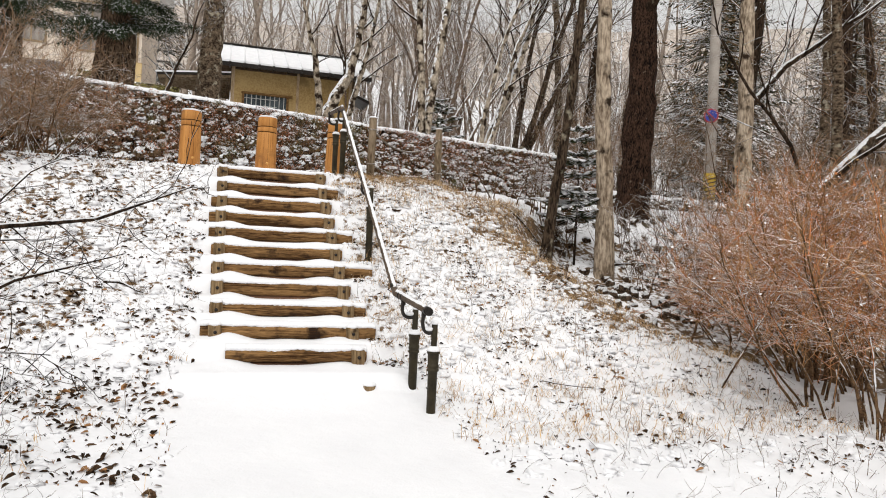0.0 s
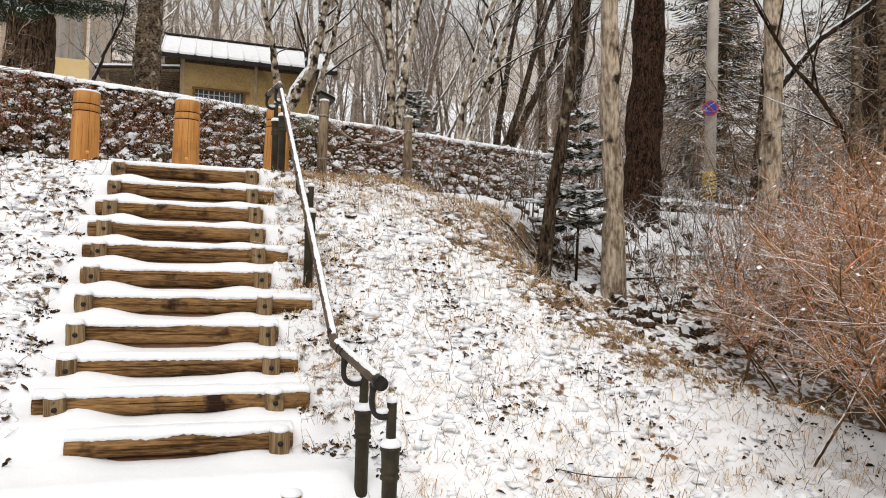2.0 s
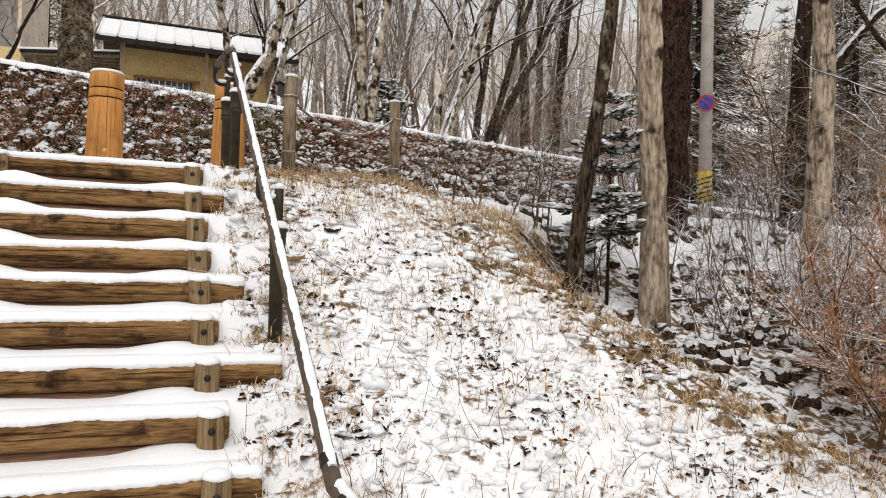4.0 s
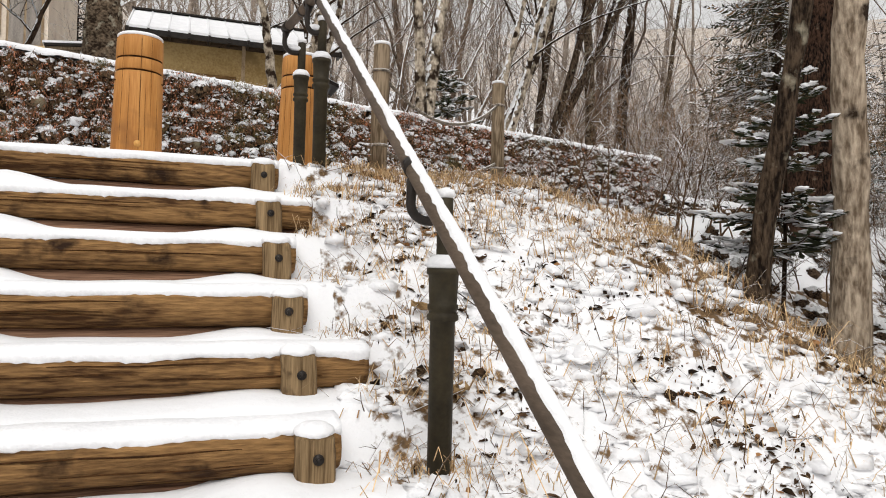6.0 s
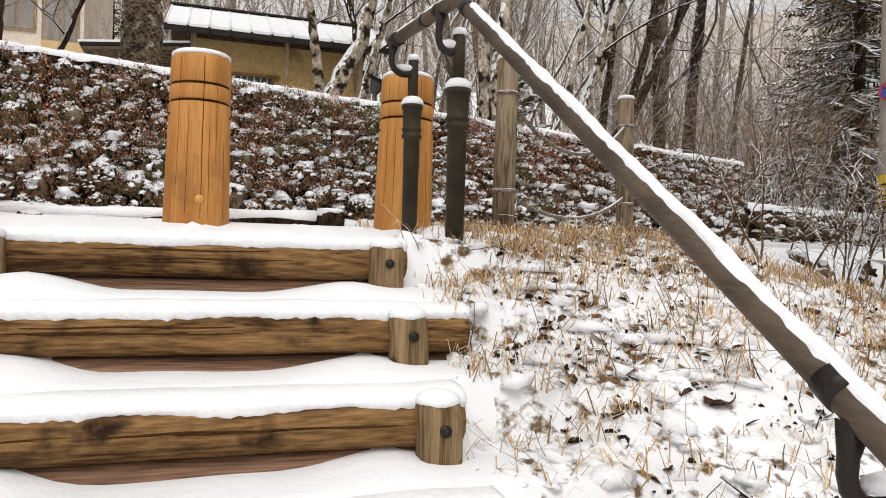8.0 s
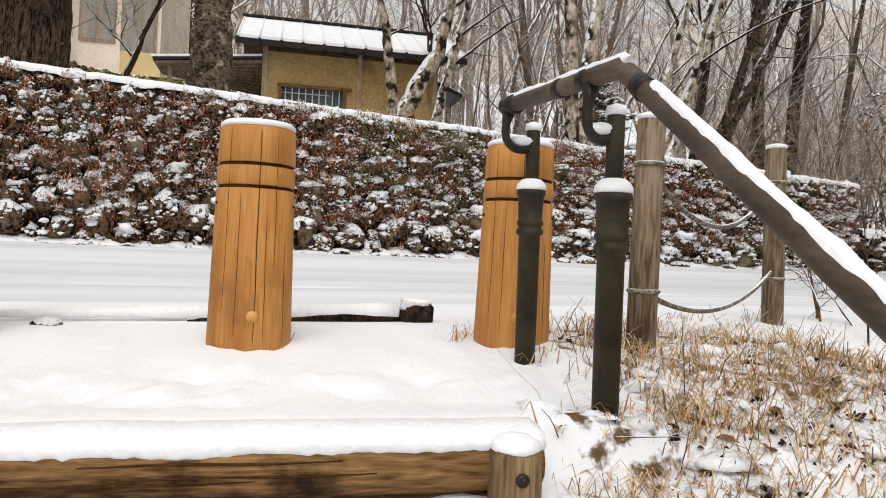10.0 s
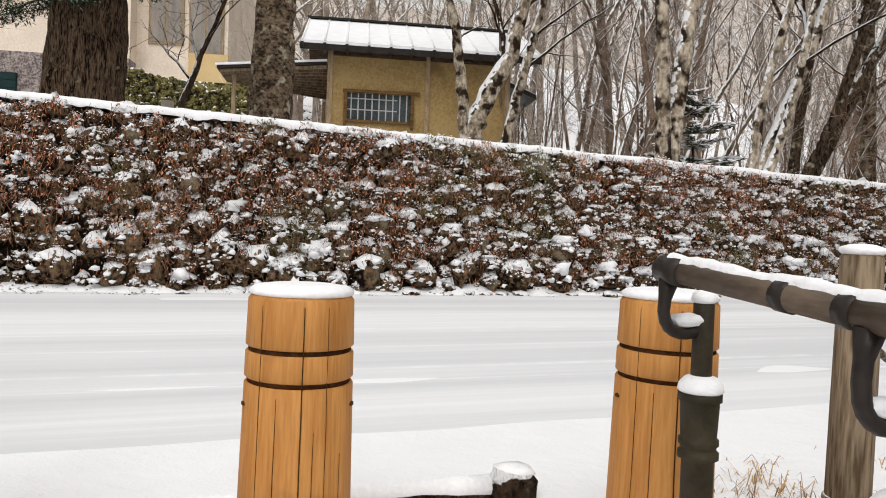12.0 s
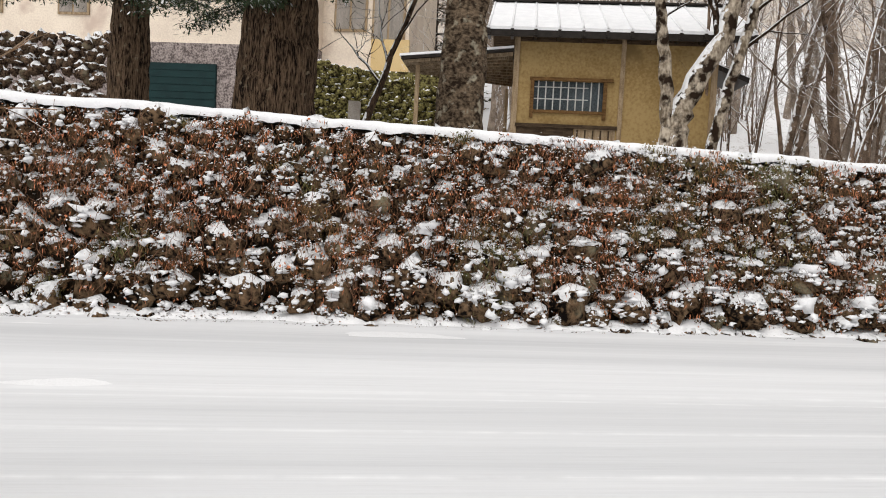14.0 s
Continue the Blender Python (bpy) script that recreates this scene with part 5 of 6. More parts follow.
# ---- shrubs ----
def shrub(name, seed, stems, height, spread, twig_n, material, label, lean=(0, 0), leaf=0, stem_r=0.018):
    rnd = random.Random(seed)
    bush = new(name)
    tw, lf = Build(), Build()
    for s in range(stems):
        a = 6.283 * s / stems + rnd.random()
        d = Vector((math.cos(a) * spread * 0.7 + lean[0], math.sin(a) * spread * 0.7 + lean[1], 1.0))
        p0 = (rnd.gauss(0, 0.55) * spread, rnd.gauss(0, 0.55) * spread, -0.1)
        pts = wander(rnd, p0, d, height * rnd.uniform(0.7, 1.05), 8, 0.13, 0.0)
        r = stem_r * rnd.uniform(0.6, 1.2)
        st = Build()
        st.tube(pts, taper(r, r * 0.25, 9), 6, False)
        part("stem", st, M_SHRUBSTEM, bush)
        for k in range(twig_n):
            f = rnd.uniform(3.2, 8)
            i = min(int(f), 7)
            p = pts[i].lerp(pts[i + 1], f - i)
            dd = (pts[i + 1] - pts[i]).normalized()
            out = Vector((rnd.gauss(0, 1), rnd.gauss(0, 1), rnd.gauss(0.25, 0.6))).normalized()
            ln = height * rnd.uniform(0.10, 0.34)
            q = wander(rnd, p, dd * 0.7 + out, ln, 4, 0.16, 0.0)
            rr = rnd.uniform(0.0022, 0.0050)
            tw.tube(q, taper(rr, rr * 0.5, 5), 3, False)
            for _ in range(3):
                j = rnd.randrange(1, 4)
                o2 = Vector((rnd.gauss(0, 1), rnd.gauss(0, 1), rnd.gauss(0.1, 0.8))).normalized()
                q2 = wander(rnd, q[j], (q[j + 1] - q[j]).normalized() * 0.8 + o2, ln * rnd.uniform(0.25, 0.6), 3, 0.2, 0.0)
                tw.tube(q2, taper(rr * 0.7, rr * 0.35, 4), 3, False)
                if rnd.random() < leaf:
                    c, u = q2[-1], Vector((rnd.gauss(0, 1), rnd.gauss(0, 1), rnd.gauss(0, 1))).normalized()
                    v = u.orthogonal().normalized()
                    w = rnd.uniform(0.006, 0.018)
                    lf.poly([c, c + (u + v) * w, c + u * 2.2 * w, c + (u - v) * w])
    tagged(part("twig_crown", tw, material, bush, "dense fine dry twigs"), kind="stuff")
    if lf.f:
        tagged(part("leaf_crown", lf, M_TWIG, bush, "small dead leaves"), kind="stuff")
    return tagged(bush, label, "shrub", "shrubs beside the path")


BUSH = "tall dense rust-brown leafless shrub with snow flecks"
for i, (x, y, st, h, sp, tn) in enumerate(((6.3, 5.6, 10, 2.2, 0.50, 48), (6.55, 6.3, 10, 2.3, 0.50, 48), (7.0, 5.4, 10, 2.5, 0.50, 46), (7.0, 7.0, 10, 2.3, 0.46, 46), (5.55, 4.75, 9, 2.1, 0.42, 48), (7.7, 6.2, 9, 2.7, 0.46, 42), (7.1, 4.6, 9, 2.5, 0.46, 42), (7.5, 7.8, 9, 2.3, 0.46, 40), (6.0, 6.1, 10, 2.1, 0.50, 48), (5.95, 5.2, 10, 2.2, 0.48, 48), (6.1, 7.3, 8, 1.3, 0.50, 40), (6.5, 8.2, 8, 1.4, 0.50, 36))):
    ob = shrub("shrub", 200 + i, st, h, sp, tn, M_TWIG, BUSH, lean=(-0.16, 0.04), leaf=0.3)
    at(ob, x, y, land(x, y, False))
for i, (x, y, h) in enumerate(((6.6, 8.6, 1.6), (7.4, 9.6, 1.8), (5.4, 11.2, 1.2), (4.4, 11.6, 0.8), (8.4, 9.0, 2.0), (6.2, 11.9, 1.1), (6.8, 7.9, 1.0), (7.8, 9.8, 1.2), (7.0, 10.4, 0.9), (6.4, 9.6, 0.8), (7.2, 9.0, 1.1), (6.7, 10.9, 1.0), (8.0, 10.6, 1.3), (7.6, 8.4, 1.2), (8.9, 10.0, 1.5), (5.6, 10.7, 0.8), (8.2, 11.4, 1.2), (9.3, 11.0, 1.6))):
    ob = shrub("shrub", 230 + i, 8, h, 0.42, 13, M_SHRUBSTEM, "sparse dark thicket shrub in the hollow dusted with snow", stem_r=0.012)
    at(ob, x, y)
for i, (x, y, h, lx) in enumerate(((-1.3, 3.6, 0.9, 0.6), (-2.0, 7.0, 1.0, 0.5), (-2.0, 10.7, 1.2, 0.1), (-2.1, 10.1, 1.5, 0.3), (-2.5, 10.9, 1.9, 0.2), (-2.9, 9.6, 2.0, 0.4), (-2.3, 11.1, 1.4, 0.0))):
    ob = shrub("shrub", 250 + i, 7 if i < 2 else 14, h, 0.35 if i < 2 else 0.6, 8 if i < 2 else 34, M_SHRUBSTEM if i < 2 else M_TANTWIG, "bare dark thicket shrub reaching over the snowy bank", lean=(lx, 0.0), stem_r=0.011)
    at(ob, x, y)

thicket = shrub("thicket", 290, 12, 2.4, 0.5, 18, M_TANTWIG, "dense brown leafless thicket with snow on its twigs", stem_r=0.014)
tagged(thicket, group="thickets")
rnd = random.Random(44)
for k, (x, y) in enumerate(((9.5, 11.6), (10.8, 10.6), (12.5, 12.0), (14.5, 12.6), (11.5, 20.0), (13.2, 20.6), (15.2, 21.0), (17.0, 21.4), (10.2, 20.6), (16.0, 13.0), (10.4, 8.6), (12.0, 22.5), (14.5, 23.0), (18.5, 22.5))):
    m = Matrix.Translation((x, y, land(x, y, False))) @ Matrix.Rotation(rnd.uniform(0, 6.28), 4, "Z")
    if k == 0:
        thicket.matrix_basis = m
    else:
        copy_thing(thicket, m).scale = [rnd.uniform(0.8, 1.5)] * 3

# ---- rocks of the hollow ----
rnd = random.Random(77)
rocks = []
for k in range(6):
    b = Build()
    b.rock((0, 0, 0), (0.15, 0.13, 0.14), rnd, 7, 5, 0.9)
    rocks.append(b.mesh("rock", M_ROCK))
for k in range(330):
    x, y = rnd.uniform(5.0, 9.6), rnd.uniform(7.8, 12.0)
    if x < edge_x(min(y, 11)) + 0.8:
        continue
    ob = new("rock", rocks[k % 6])
    ob.location = (x, y, land(x, y, False) + 0.02)
    ob.rotation_euler, ob.scale = (rnd.uniform(-0.4, 0.4), rnd.uniform(-0.4, 0.4), rnd.uniform(0, 6.28)), [rnd.uniform(0.25, 0.72)] * 3
    tagged(ob, "rough dark rock with snow on top in the hollow", "rock", "rocks in the hollow")

# ---- grass, leaves and twigs on the bank ----
def scatter_ok(x, y):
    if STAIR_L - 0.13 < x < STAIR_R + 0.14 and 5.6 < y < 10.1:
        return False
    if y > 11.3 + 0.236 * max(0, x) or (y > 9.85 and x < 2.15):
        return False
    if y < 6.2 and 0.15 < x < 2.1:
        return False
    return True


grass = Build()
rnd = random.Random(31)


def tuft(x, y, n, h, spread):
    z = land(x, y)
    for _ in range(n):
        a = rnd.uniform(0, 6.283)
        d = Vector((math.cos(a), math.sin(a), 0))
        L = h * rnd.uniform(0.4, 1.15)
        w = rnd.uniform(0.0012, 0.0030)
        s = Vector((-d.y, d.x, 0)) * w
        p0 = Vector((x + rnd.gauss(0, spread), y + rnd.gauss(0, spread), z - 0.01))
        lay = rnd.uniform(0.35, 1.5)
        p1 = p0 + d * L * 0.45 * lay + Vector((0, 0, L * 0.55))
        p2 = p1 + d * L * 0.55 * lay + Vector((0, 0, L * (0.20 - 0.42 * lay)))
        q = len(grass.v)
        grass.v += [tuple(p0 - s), tuple(p0 + s), tuple(p1 - s * 0.7), tuple(p1 + s * 0.7), tuple(p2)]
        grass.f += [(q, q + 1, q + 3, q + 2), (q + 2, q + 3, q + 4)]


n = 0
while n < 500:
    y = rnd.uniform(6.3, 11.3)
    x = edge_x(y) + rnd.gauss(0.15, 0.28)
    if scatter_ok(x, y):
        tuft(x, y, rnd.randrange(8, 18), rnd.uniform(0.05, 0.17), 0.06)
        n += 1
n = 0
while n < 330:
    x, y = rnd.gauss(2.75, 0.75), rnd.gauss(10.35, 0.55)
    if scatter_ok(x, y) and x > 2.0:
        tuft(x, y, rnd.randrange(6, 16), rnd.uniform(0.05, 0.15), 0.06)
        n += 1
n = 0
while n < 1900:
    x, y = rnd.uniform(2.0, 5.5), rnd.uniform(4.6, 10.5)
    if scatter_ok(x, y) and x < edge_x(y) + 0.4:
        tuft(x, y, rnd.randrange(1, 8), rnd.uniform(0.06, 0.20), 0.05)
        n += 1
n = 0
while n < 600:
    x, y = rnd.uniform(-3.5, 0.2), rnd.uniform(2.2, 10)
    if scatter_ok(x, y):
        tuft(x, y, rnd.randrange(1, 6), rnd.uniform(0.05, 0.16), 0.05)
        n += 1
n = 0
while n < 260:
    x, y = rnd.uniform(1.72, 3.6), rnd.uniform(9.0, 10.9)
    if scatter_ok(x, y) and rnd.random() < 0.25 + 0.75 * smooth01(-0.25, 0.35, noise.noise(Vector((x * 1.9, y * 1.9, 46)))):
        tuft(x, y, rnd.randrange(5, 12), rnd.uniform(0.07, 0.19), 0.05)
        n += 1
n = 0
while n < 420:
    x, y = rnd.uniform(1.70, 2.25), rnd.uniform(6.4, 9.9)
    if scatter_ok(x, y):
        tuft(x, y, rnd.randrange(2, 8), rnd.uniform(0.05, 0.15), 0.05)
        n += 1
for cx, cy in ((1.80, 10.80), (1.95, 10.40), (2.47, 10.65), (3.79, 11.62), (1.0, 10.69), (2.1, 10.2)):
    for _ in range(5):
        tuft(cx + rnd.gauss(0, 0.08), cy + rnd.gauss(0, 0.05), 6, 0.13, 0.03)
tagged(part("dry_grass", grass, M_GRASS, smooth=False), "straw-coloured dead grass poking through the snow", "grass", kind="stuff")

leaves = Build()
n = 0
while n < 15000:
    x, y = rnd.uniform(-3.6, 6.0), rnd.uniform(2.0, 11.0)
    if not scatter_ok(x, y) or x > edge_x(y) + 0.6:
        continue
    dens = noise.noise(Vector((x * 2.1, y * 2.1, 40))) * 0.8 + 0.5
    if rnd.random() > (max(0.0, dens - 0.25) * 1.6) ** 1.6 * (1.0 if y > 6 or x < -0.4 else 0.25):
        continue
    c = Vector((x, y, land(x, y) + 0.004))
    a = rnd.uniform(0, 6.283)
    u = Vector((math.cos(a), math.sin(a), rnd.uniform(-0.1, 0.55))) * (0.004 + 0.028 * rnd.random() ** 3.2)
    v = Vector((-math.sin(a), math.cos(a), rnd.uniform(-0.3, 0.5))) * u.length * rnd.uniform(0.25, 0.8)
    q = len(leaves.v)
    lift = Vector((0, 0, rnd.uniform(0.0, 0.016)))
    leaves.v += [tuple(p) for p in (c - u, c - u * 0.2 + v + lift, c + u * 0.6 + v * 0.8 + lift, c + u * 1.2, c + u * 0.5 - v * 0.8 + lift, c - u * 0.2 - v + lift)]
    leaves.f += [(q, q + 1, q + 2, q + 3), (q, q + 3, q + 4, q + 5)]
    n += 1
n = 0
while n < 2600:
    x, y = rnd.uniform(-3.4, 0.25), rnd.uniform(1.8, 9.8)
    if not scatter_ok(x, y) or rnd.random() > smooth01(-0.15, 0.45, noise.noise(Vector((x * 1.5, y * 1.5, 22)))) + 0.15:
        continue
    c, a = Vector((x, y, land(x, y) + 0.006)), rnd.uniform(0, 6.283)
    u = Vector((math.cos(a), math.sin(a), rnd.uniform(0.0, 0.6))) * rnd.uniform(0.012, 0.038)
    v = Vector((-math.sin(a), math.cos(a), rnd.uniform(-0.2, 0.4))) * u.length * rnd.uniform(0.25, 0.6)
    q = len(leaves.v)
    lift = Vector((0, 0, rnd.uniform(0.0, 0.02)))
    leaves.v += [tuple(p) for p in (c - u, c - u * 0.2 + v + lift, c + u * 0.6 + v * 0.8 + lift, c + u * 1.2, c + u * 0.5 - v * 0.8 + lift, c - u * 0.2 - v + lift)]
    leaves.f += [(q, q + 1, q + 2, q + 3), (q, q + 3, q + 4, q + 5)]
    n += 1
tagged(part("fallen_leaves", leaves, M_LEAF, smooth=False), "dark curled fallen leaves scattered over the snow", "leaves", kind="stuff")

clumps = Build()
n = 0
while n < 4000:
    x, y = rnd.uniform(-3.2, 5.4), rnd.uniform(4.0, 10.6)
    if not scatter_ok(x, y) or x > edge_x(y) + 0.3 or (x < 0.2 and rnd.random() < 0.35) or (y < 6.2 and rnd.random() < 0.5):
        continue
    s = 0.010 + 0.026 * rnd.random() ** 2.2
    clumps.rock((x, y, land(x, y) - s * 0.1), (s * rnd.uniform(0.9, 2.2), s * rnd.uniform(0.9, 2.0), s * rnd.uniform(0.5, 1.0)), rnd, 7, 4, 0.9)
    n += 1
tagged(part("snow_clumps", clumps, M_SNOW), "small lumps of snow lying over grass and leaves", "snow", kind="stuff")

weeds = Build()
n = 0
while n < 4200:
    x, y = rnd.uniform(-3.4, 5.6), rnd.uniform(2.0, 11.0)
    if not scatter_ok(x, y) or x > edge_x(y) + 0.8:
        continue
    if y < 6 and -0.5 < x < 3.2 and rnd.random() < 0.7:
        continue
    p = (x, y, land(x, y) - 0.02)
    up = rnd.random() < 0.55
    d = (rnd.gauss(0, 0.5), rnd.gauss(0, 0.5), 1.0) if up else (rnd.gauss(0, 1), rnd.gauss(0, 1), 0.25)
    q = wander(rnd, p, d, rnd.uniform(0.06, 0.26), 3, 0.22)
    r = rnd.uniform(0.0012, 0.0032)
    weeds.tube(q, taper(r, r * 0.5, 4), 3, False)
    for _ in range(2):
        if rnd.random() < 0.5:
            q2 = wander(rnd, q[2], Vector((rnd.gauss(0, 1), rnd.gauss(0, 1), 0.5)), rnd.uniform(0.03, 0.10), 2, 0.2)
            weeds.tube(q2, taper(r * 0.7, r * 0.4, 3), 3, False)
    n += 1
tagged(part("dead_twigs", weeds, M_SHRUBSTEM), "thin dead twigs and weed stalks in the snow", "twigs", kind="stuff")

# fallen sticks and two big leaves near the rail
def stick(pts, r, label):
    b = Build()
    b.tube(pts, taper(r, r * 0.5, len(pts)), 7)
    return tagged(part("fallen_branch", b, M_BARK), label, "branch", "fallen branches")


for (x, y, dx, dy, r) in ((4.3, 10.6, 0.95, -0.3, 0.022), (6.1, 10.3, 1.2, 0.25, 0.028), (-0.6, 7.3, 0.35, -0.15, 0.016), (3.2, 6.0, 0.5, -0.2, 0.007), (-0.9, 4.9, 0.16, -0.05, 0.03), (3.9, 8.2, 0.7, -0.55, 0.009), (2.3, 8.7, 0.3, -0.4, 0.006)):
    pts = []
    for i in range(7):
        f = i / 6
        px, py = x + dx * f, y + dy * f + 0.05 * math.sin(f * 5 + x)
        pts.append((px, py, max(land(x, y, False) * (1 - f) + land(x + dx, y + dy, False) * f, land(px, py, False)) + r * 0.8 + 0.01))
    stick(pts, r, "fallen dark branch lying on the snowy ground")

def broad_leaf(x, y, length, turn, material, label):
    b = Build()
    rows = []
    for i in range(9):
        f = i / 8
        w = 0.30 * length * math.sin(math.pi * min(1, f * 0.96 + 0.02)) ** 0.8
        rows.append([(length * (f - 0.5), k * w, 0.16 * length * abs(k) ** 1.5 + 0.10 * length * (2 * f - 1) ** 2 + 0.004 * math.sin(i * 2.1 + k * 3)) for k in (-1, -0.5, 0, 0.5, 1)])
    b.v = [v for r in rows for v in r]
    b.f = [(i * 5 + j, i * 5 + j + 1, i * 5 + j + 6, i * 5 + j + 5) for i in range(8) for j in range(4)]
    b.tube([(length * 0.45, 0, 0.10 * length), (length * 0.62, 0.01, 0.13 * length), (length * 0.78, 0.02, 0.12 * length)], 0.0022, 5)
    ob = part("big_leaf", b, material)
    ob.matrix_basis = Matrix.Translation((x, y, land(x, y) + 0.012)) @ Matrix.Rotation(turn, 4, "Z")
    return tagged(ob, label, "leaf", "broad fallen leaves")


broad_leaf(2.50, 9.00, 0.13, 0.2, M_LEAF, "curled dark brown broad leaf lying on snow")
broad_leaf(2.16, 8.62, 0.16, -0.3, M_DRYLEAF, "tan curled broad leaf half under snow")
broad_leaf(2.10, 8.15, 0.12, 0.9, M_DRYLEAF, "tan curled broad leaf half under snow")
b = Build()
b.lathe(0, 0, [(-0.25, 0.05), (0.045, 0.052), (0.055, 0.044)], 14)
stub = new("old_stake")
stub.location = (1.62, 5.93, 0.505)
tagged(stub, "short wooden stake stub buried in snow", "stake")
part("stump", b, M_STAKE, stub)
b = Build()
b.lathe(0, 0, [(0.045, 0.044), (0.058, 0.058), (0.074, 0.050), (0.086, 0.004)], 14)
part("snow_cap", b, M_SNOW, stub)

# ---- stones of the wall, last ----
rnd = random.Random(17)
shapes = []
for k in range(14):
    b = Build()
    b.rock((0, 0, 0), (0.12, 0.10, 0.09), rnd, 6, 5, 0.95)
    shapes.append(b.mesh("stone", M_STONE))
crust = Build()
leaf = Build()
leaf_rnd = random.Random(62)


def clothe(c, size, count):
    """Small dead leaves and moss over the outer face of one stone."""
    for _ in range(count):
        d = Vector((leaf_rnd.gauss(0, 1), -abs(leaf_rnd.gauss(0, 1)) * 0.9 + 0.15, leaf_rnd.gauss(0, 1))).normalized()
        p = Vector((c[0] + d.x * size[0] * 1.06, c[1] + d.y * size[1] * 1.12, c[2] + d.z * size[2] * 1.06)) + Vector((leaf_rnd.gauss(0, 0.012), -abs(leaf_rnd.gauss(0, 0.022)), leaf_rnd.gauss(0, 0.012)))
        nrm = (d + Vector((leaf_rnd.gauss(0, 0.45), leaf_rnd.gauss(-0.1, 0.35), leaf_rnd.gauss(0, 0.45)))).normalized()
        u = nrm.orthogonal().normalized()
        u.rotate(Matrix.Rotation(leaf_rnd.uniform(0, 6.283), 3, nrm))
        v = nrm.cross(u)
        a = 0.006 + 0.014 * leaf_rnd.random() ** 1.6
        b = a * leaf_rnd.uniform(0.45, 0.9)
        if d.z < 0.35:
            # dead stalks and leaves that hang
            u = Vector((leaf_rnd.gauss(0, 0.38), leaf_rnd.gauss(-0.1, 0.25), -1)).normalized()
            v = Vector((1, leaf_rnd.gauss(0, 0.4), 0)).normalized()
            a, b = 0.012 + 0.024 * leaf_rnd.random() ** 1.5, leaf_rnd.uniform(0.0022, 0.0055)
        q = len(leaf.v)
        leaf.v += [tuple(p - u * a), tuple(p - v * b), tuple(p + u * a), tuple(p + v * b)]
        leaf.f.append((q, q + 1, q + 2, q + 3))


rest = Build()
stones, cells = [], {}
for r, tries in ((0.175, 160), (0.145, 260), (0.12, 700), (0.098, 1800), (0.08, 3500), (0.064, 6000), (0.050, 6000)):
    for _ in range(tries):
        x, h = rnd.uniform(-13.5, 10.6), rnd.random()
        if r > 0.13:
            h = 0.45 * h ** 1.5
        z = 3.03 + 0.5 * r + (wall_top(x) - 3.06 - 0.8 * r) * h
        cx, cz = int(x // 0.4), int(z // 0.4)
        if all(((x - a) / 1.12) ** 2 + (z - c) ** 2 > (0.80 * (r + q)) ** 2 for ix in (cx - 1, cx, cx + 1) for iz in (cz - 1, cz, cz + 1) for a, c, q in cells.get((ix, iz), ())):
            cells.setdefault((cx, cz), []).append((x, z, r))
            stones.append((x, z, r))
pieces = 0
for x, z, r in stones:
    f = (z - 3.0) / 1.7
    r *= rnd.uniform(0.9, 1.1)
    y = wall_y(x) + 0.03 + 0.13 * f - 0.07 * max(0.0, 1 - f * 3) - rnd.uniform(-0.01, 0.05)
    near = -5.0 < x < 6.5
    clothe((x, y, z), (1.05 * r, 0.85 * r, 0.95 * r), int((640 if near else 330) * r * (0.35 if f < 0.12 else 1.0) * (0.30 + 1.3 * max(0.0, noise.noise(Vector((x * 0.9, f * 2.2, 5))) + 0.5))))
    for k in range(leaf_rnd.choice((9, 12, 16, 20)) if leaf_rnd.random() < 0.90 - 0.35 * f + 0.03 * x else 6):
        w = r * (0.05 + 0.22 * leaf_rnd.random() ** 1.8)
        sx = leaf_rnd.gauss(0, 0.55) * r
        crust.rock((x + sx, y - r * leaf_rnd.uniform(0.60, 1.05) - 0.012, z + r * leaf_rnd.uniform(-0.25, 0.80) - 0.35 * abs(sx)), (w * 1.15, w * 0.7, w * leaf_rnd.uniform(0.40, 0.85)), leaf_rnd, 5, 4, 1.4)
    if r > 0.052 and leaf_rnd.random() < 0.55 - 0.45 * f:
        crust.rock((x + leaf_rnd.uniform(-0.3, 0.3) * r, y - r * leaf_rnd.uniform(0.35, 0.6), z + r * leaf_rnd.uniform(0.45, 0.72)), (r * leaf_rnd.uniform(0.4, 0.85), r * 0.50, r * leaf_rnd.uniform(0.15, 0.40)), leaf_rnd, 9, 5, 1.25)
    if -3.4 < x < 3.4 and r > 0.055 and pieces < 300:
        ob = new("stone", shapes[rnd.randrange(14)])
        ob.parent = stone_wall
        ob.location = (x, y, z)
        ob.rotation_euler = (rnd.uniform(-0.5, 0.5), rnd.uniform(-0.7, 0.7), rnd.uniform(-0.6, 0.6))
        ob.scale = (r / 0.115 * rnd.uniform(0.9, 1.2), r / 0.115 * rnd.uniform(0.8, 1.1), r / 0.095 * rnd.uniform(0.9, 1.15))
        pieces += 1
    else:
        rest.rock((x, y, z), (r * rnd.uniform(0.95, 1.2), r * 0.85, r * rnd.uniform(0.85, 1.1)), rnd, 6, 5, 0.95)
tagged(part("rubble", rest, M_STONE, stone_wall), "rough snow-flecked rubble stones", kind="stuff")
tagged(part("wall_snow", crust, M_SNOW), "ragged crusts of snow lodged on the stones", "snow", kind="stuff")
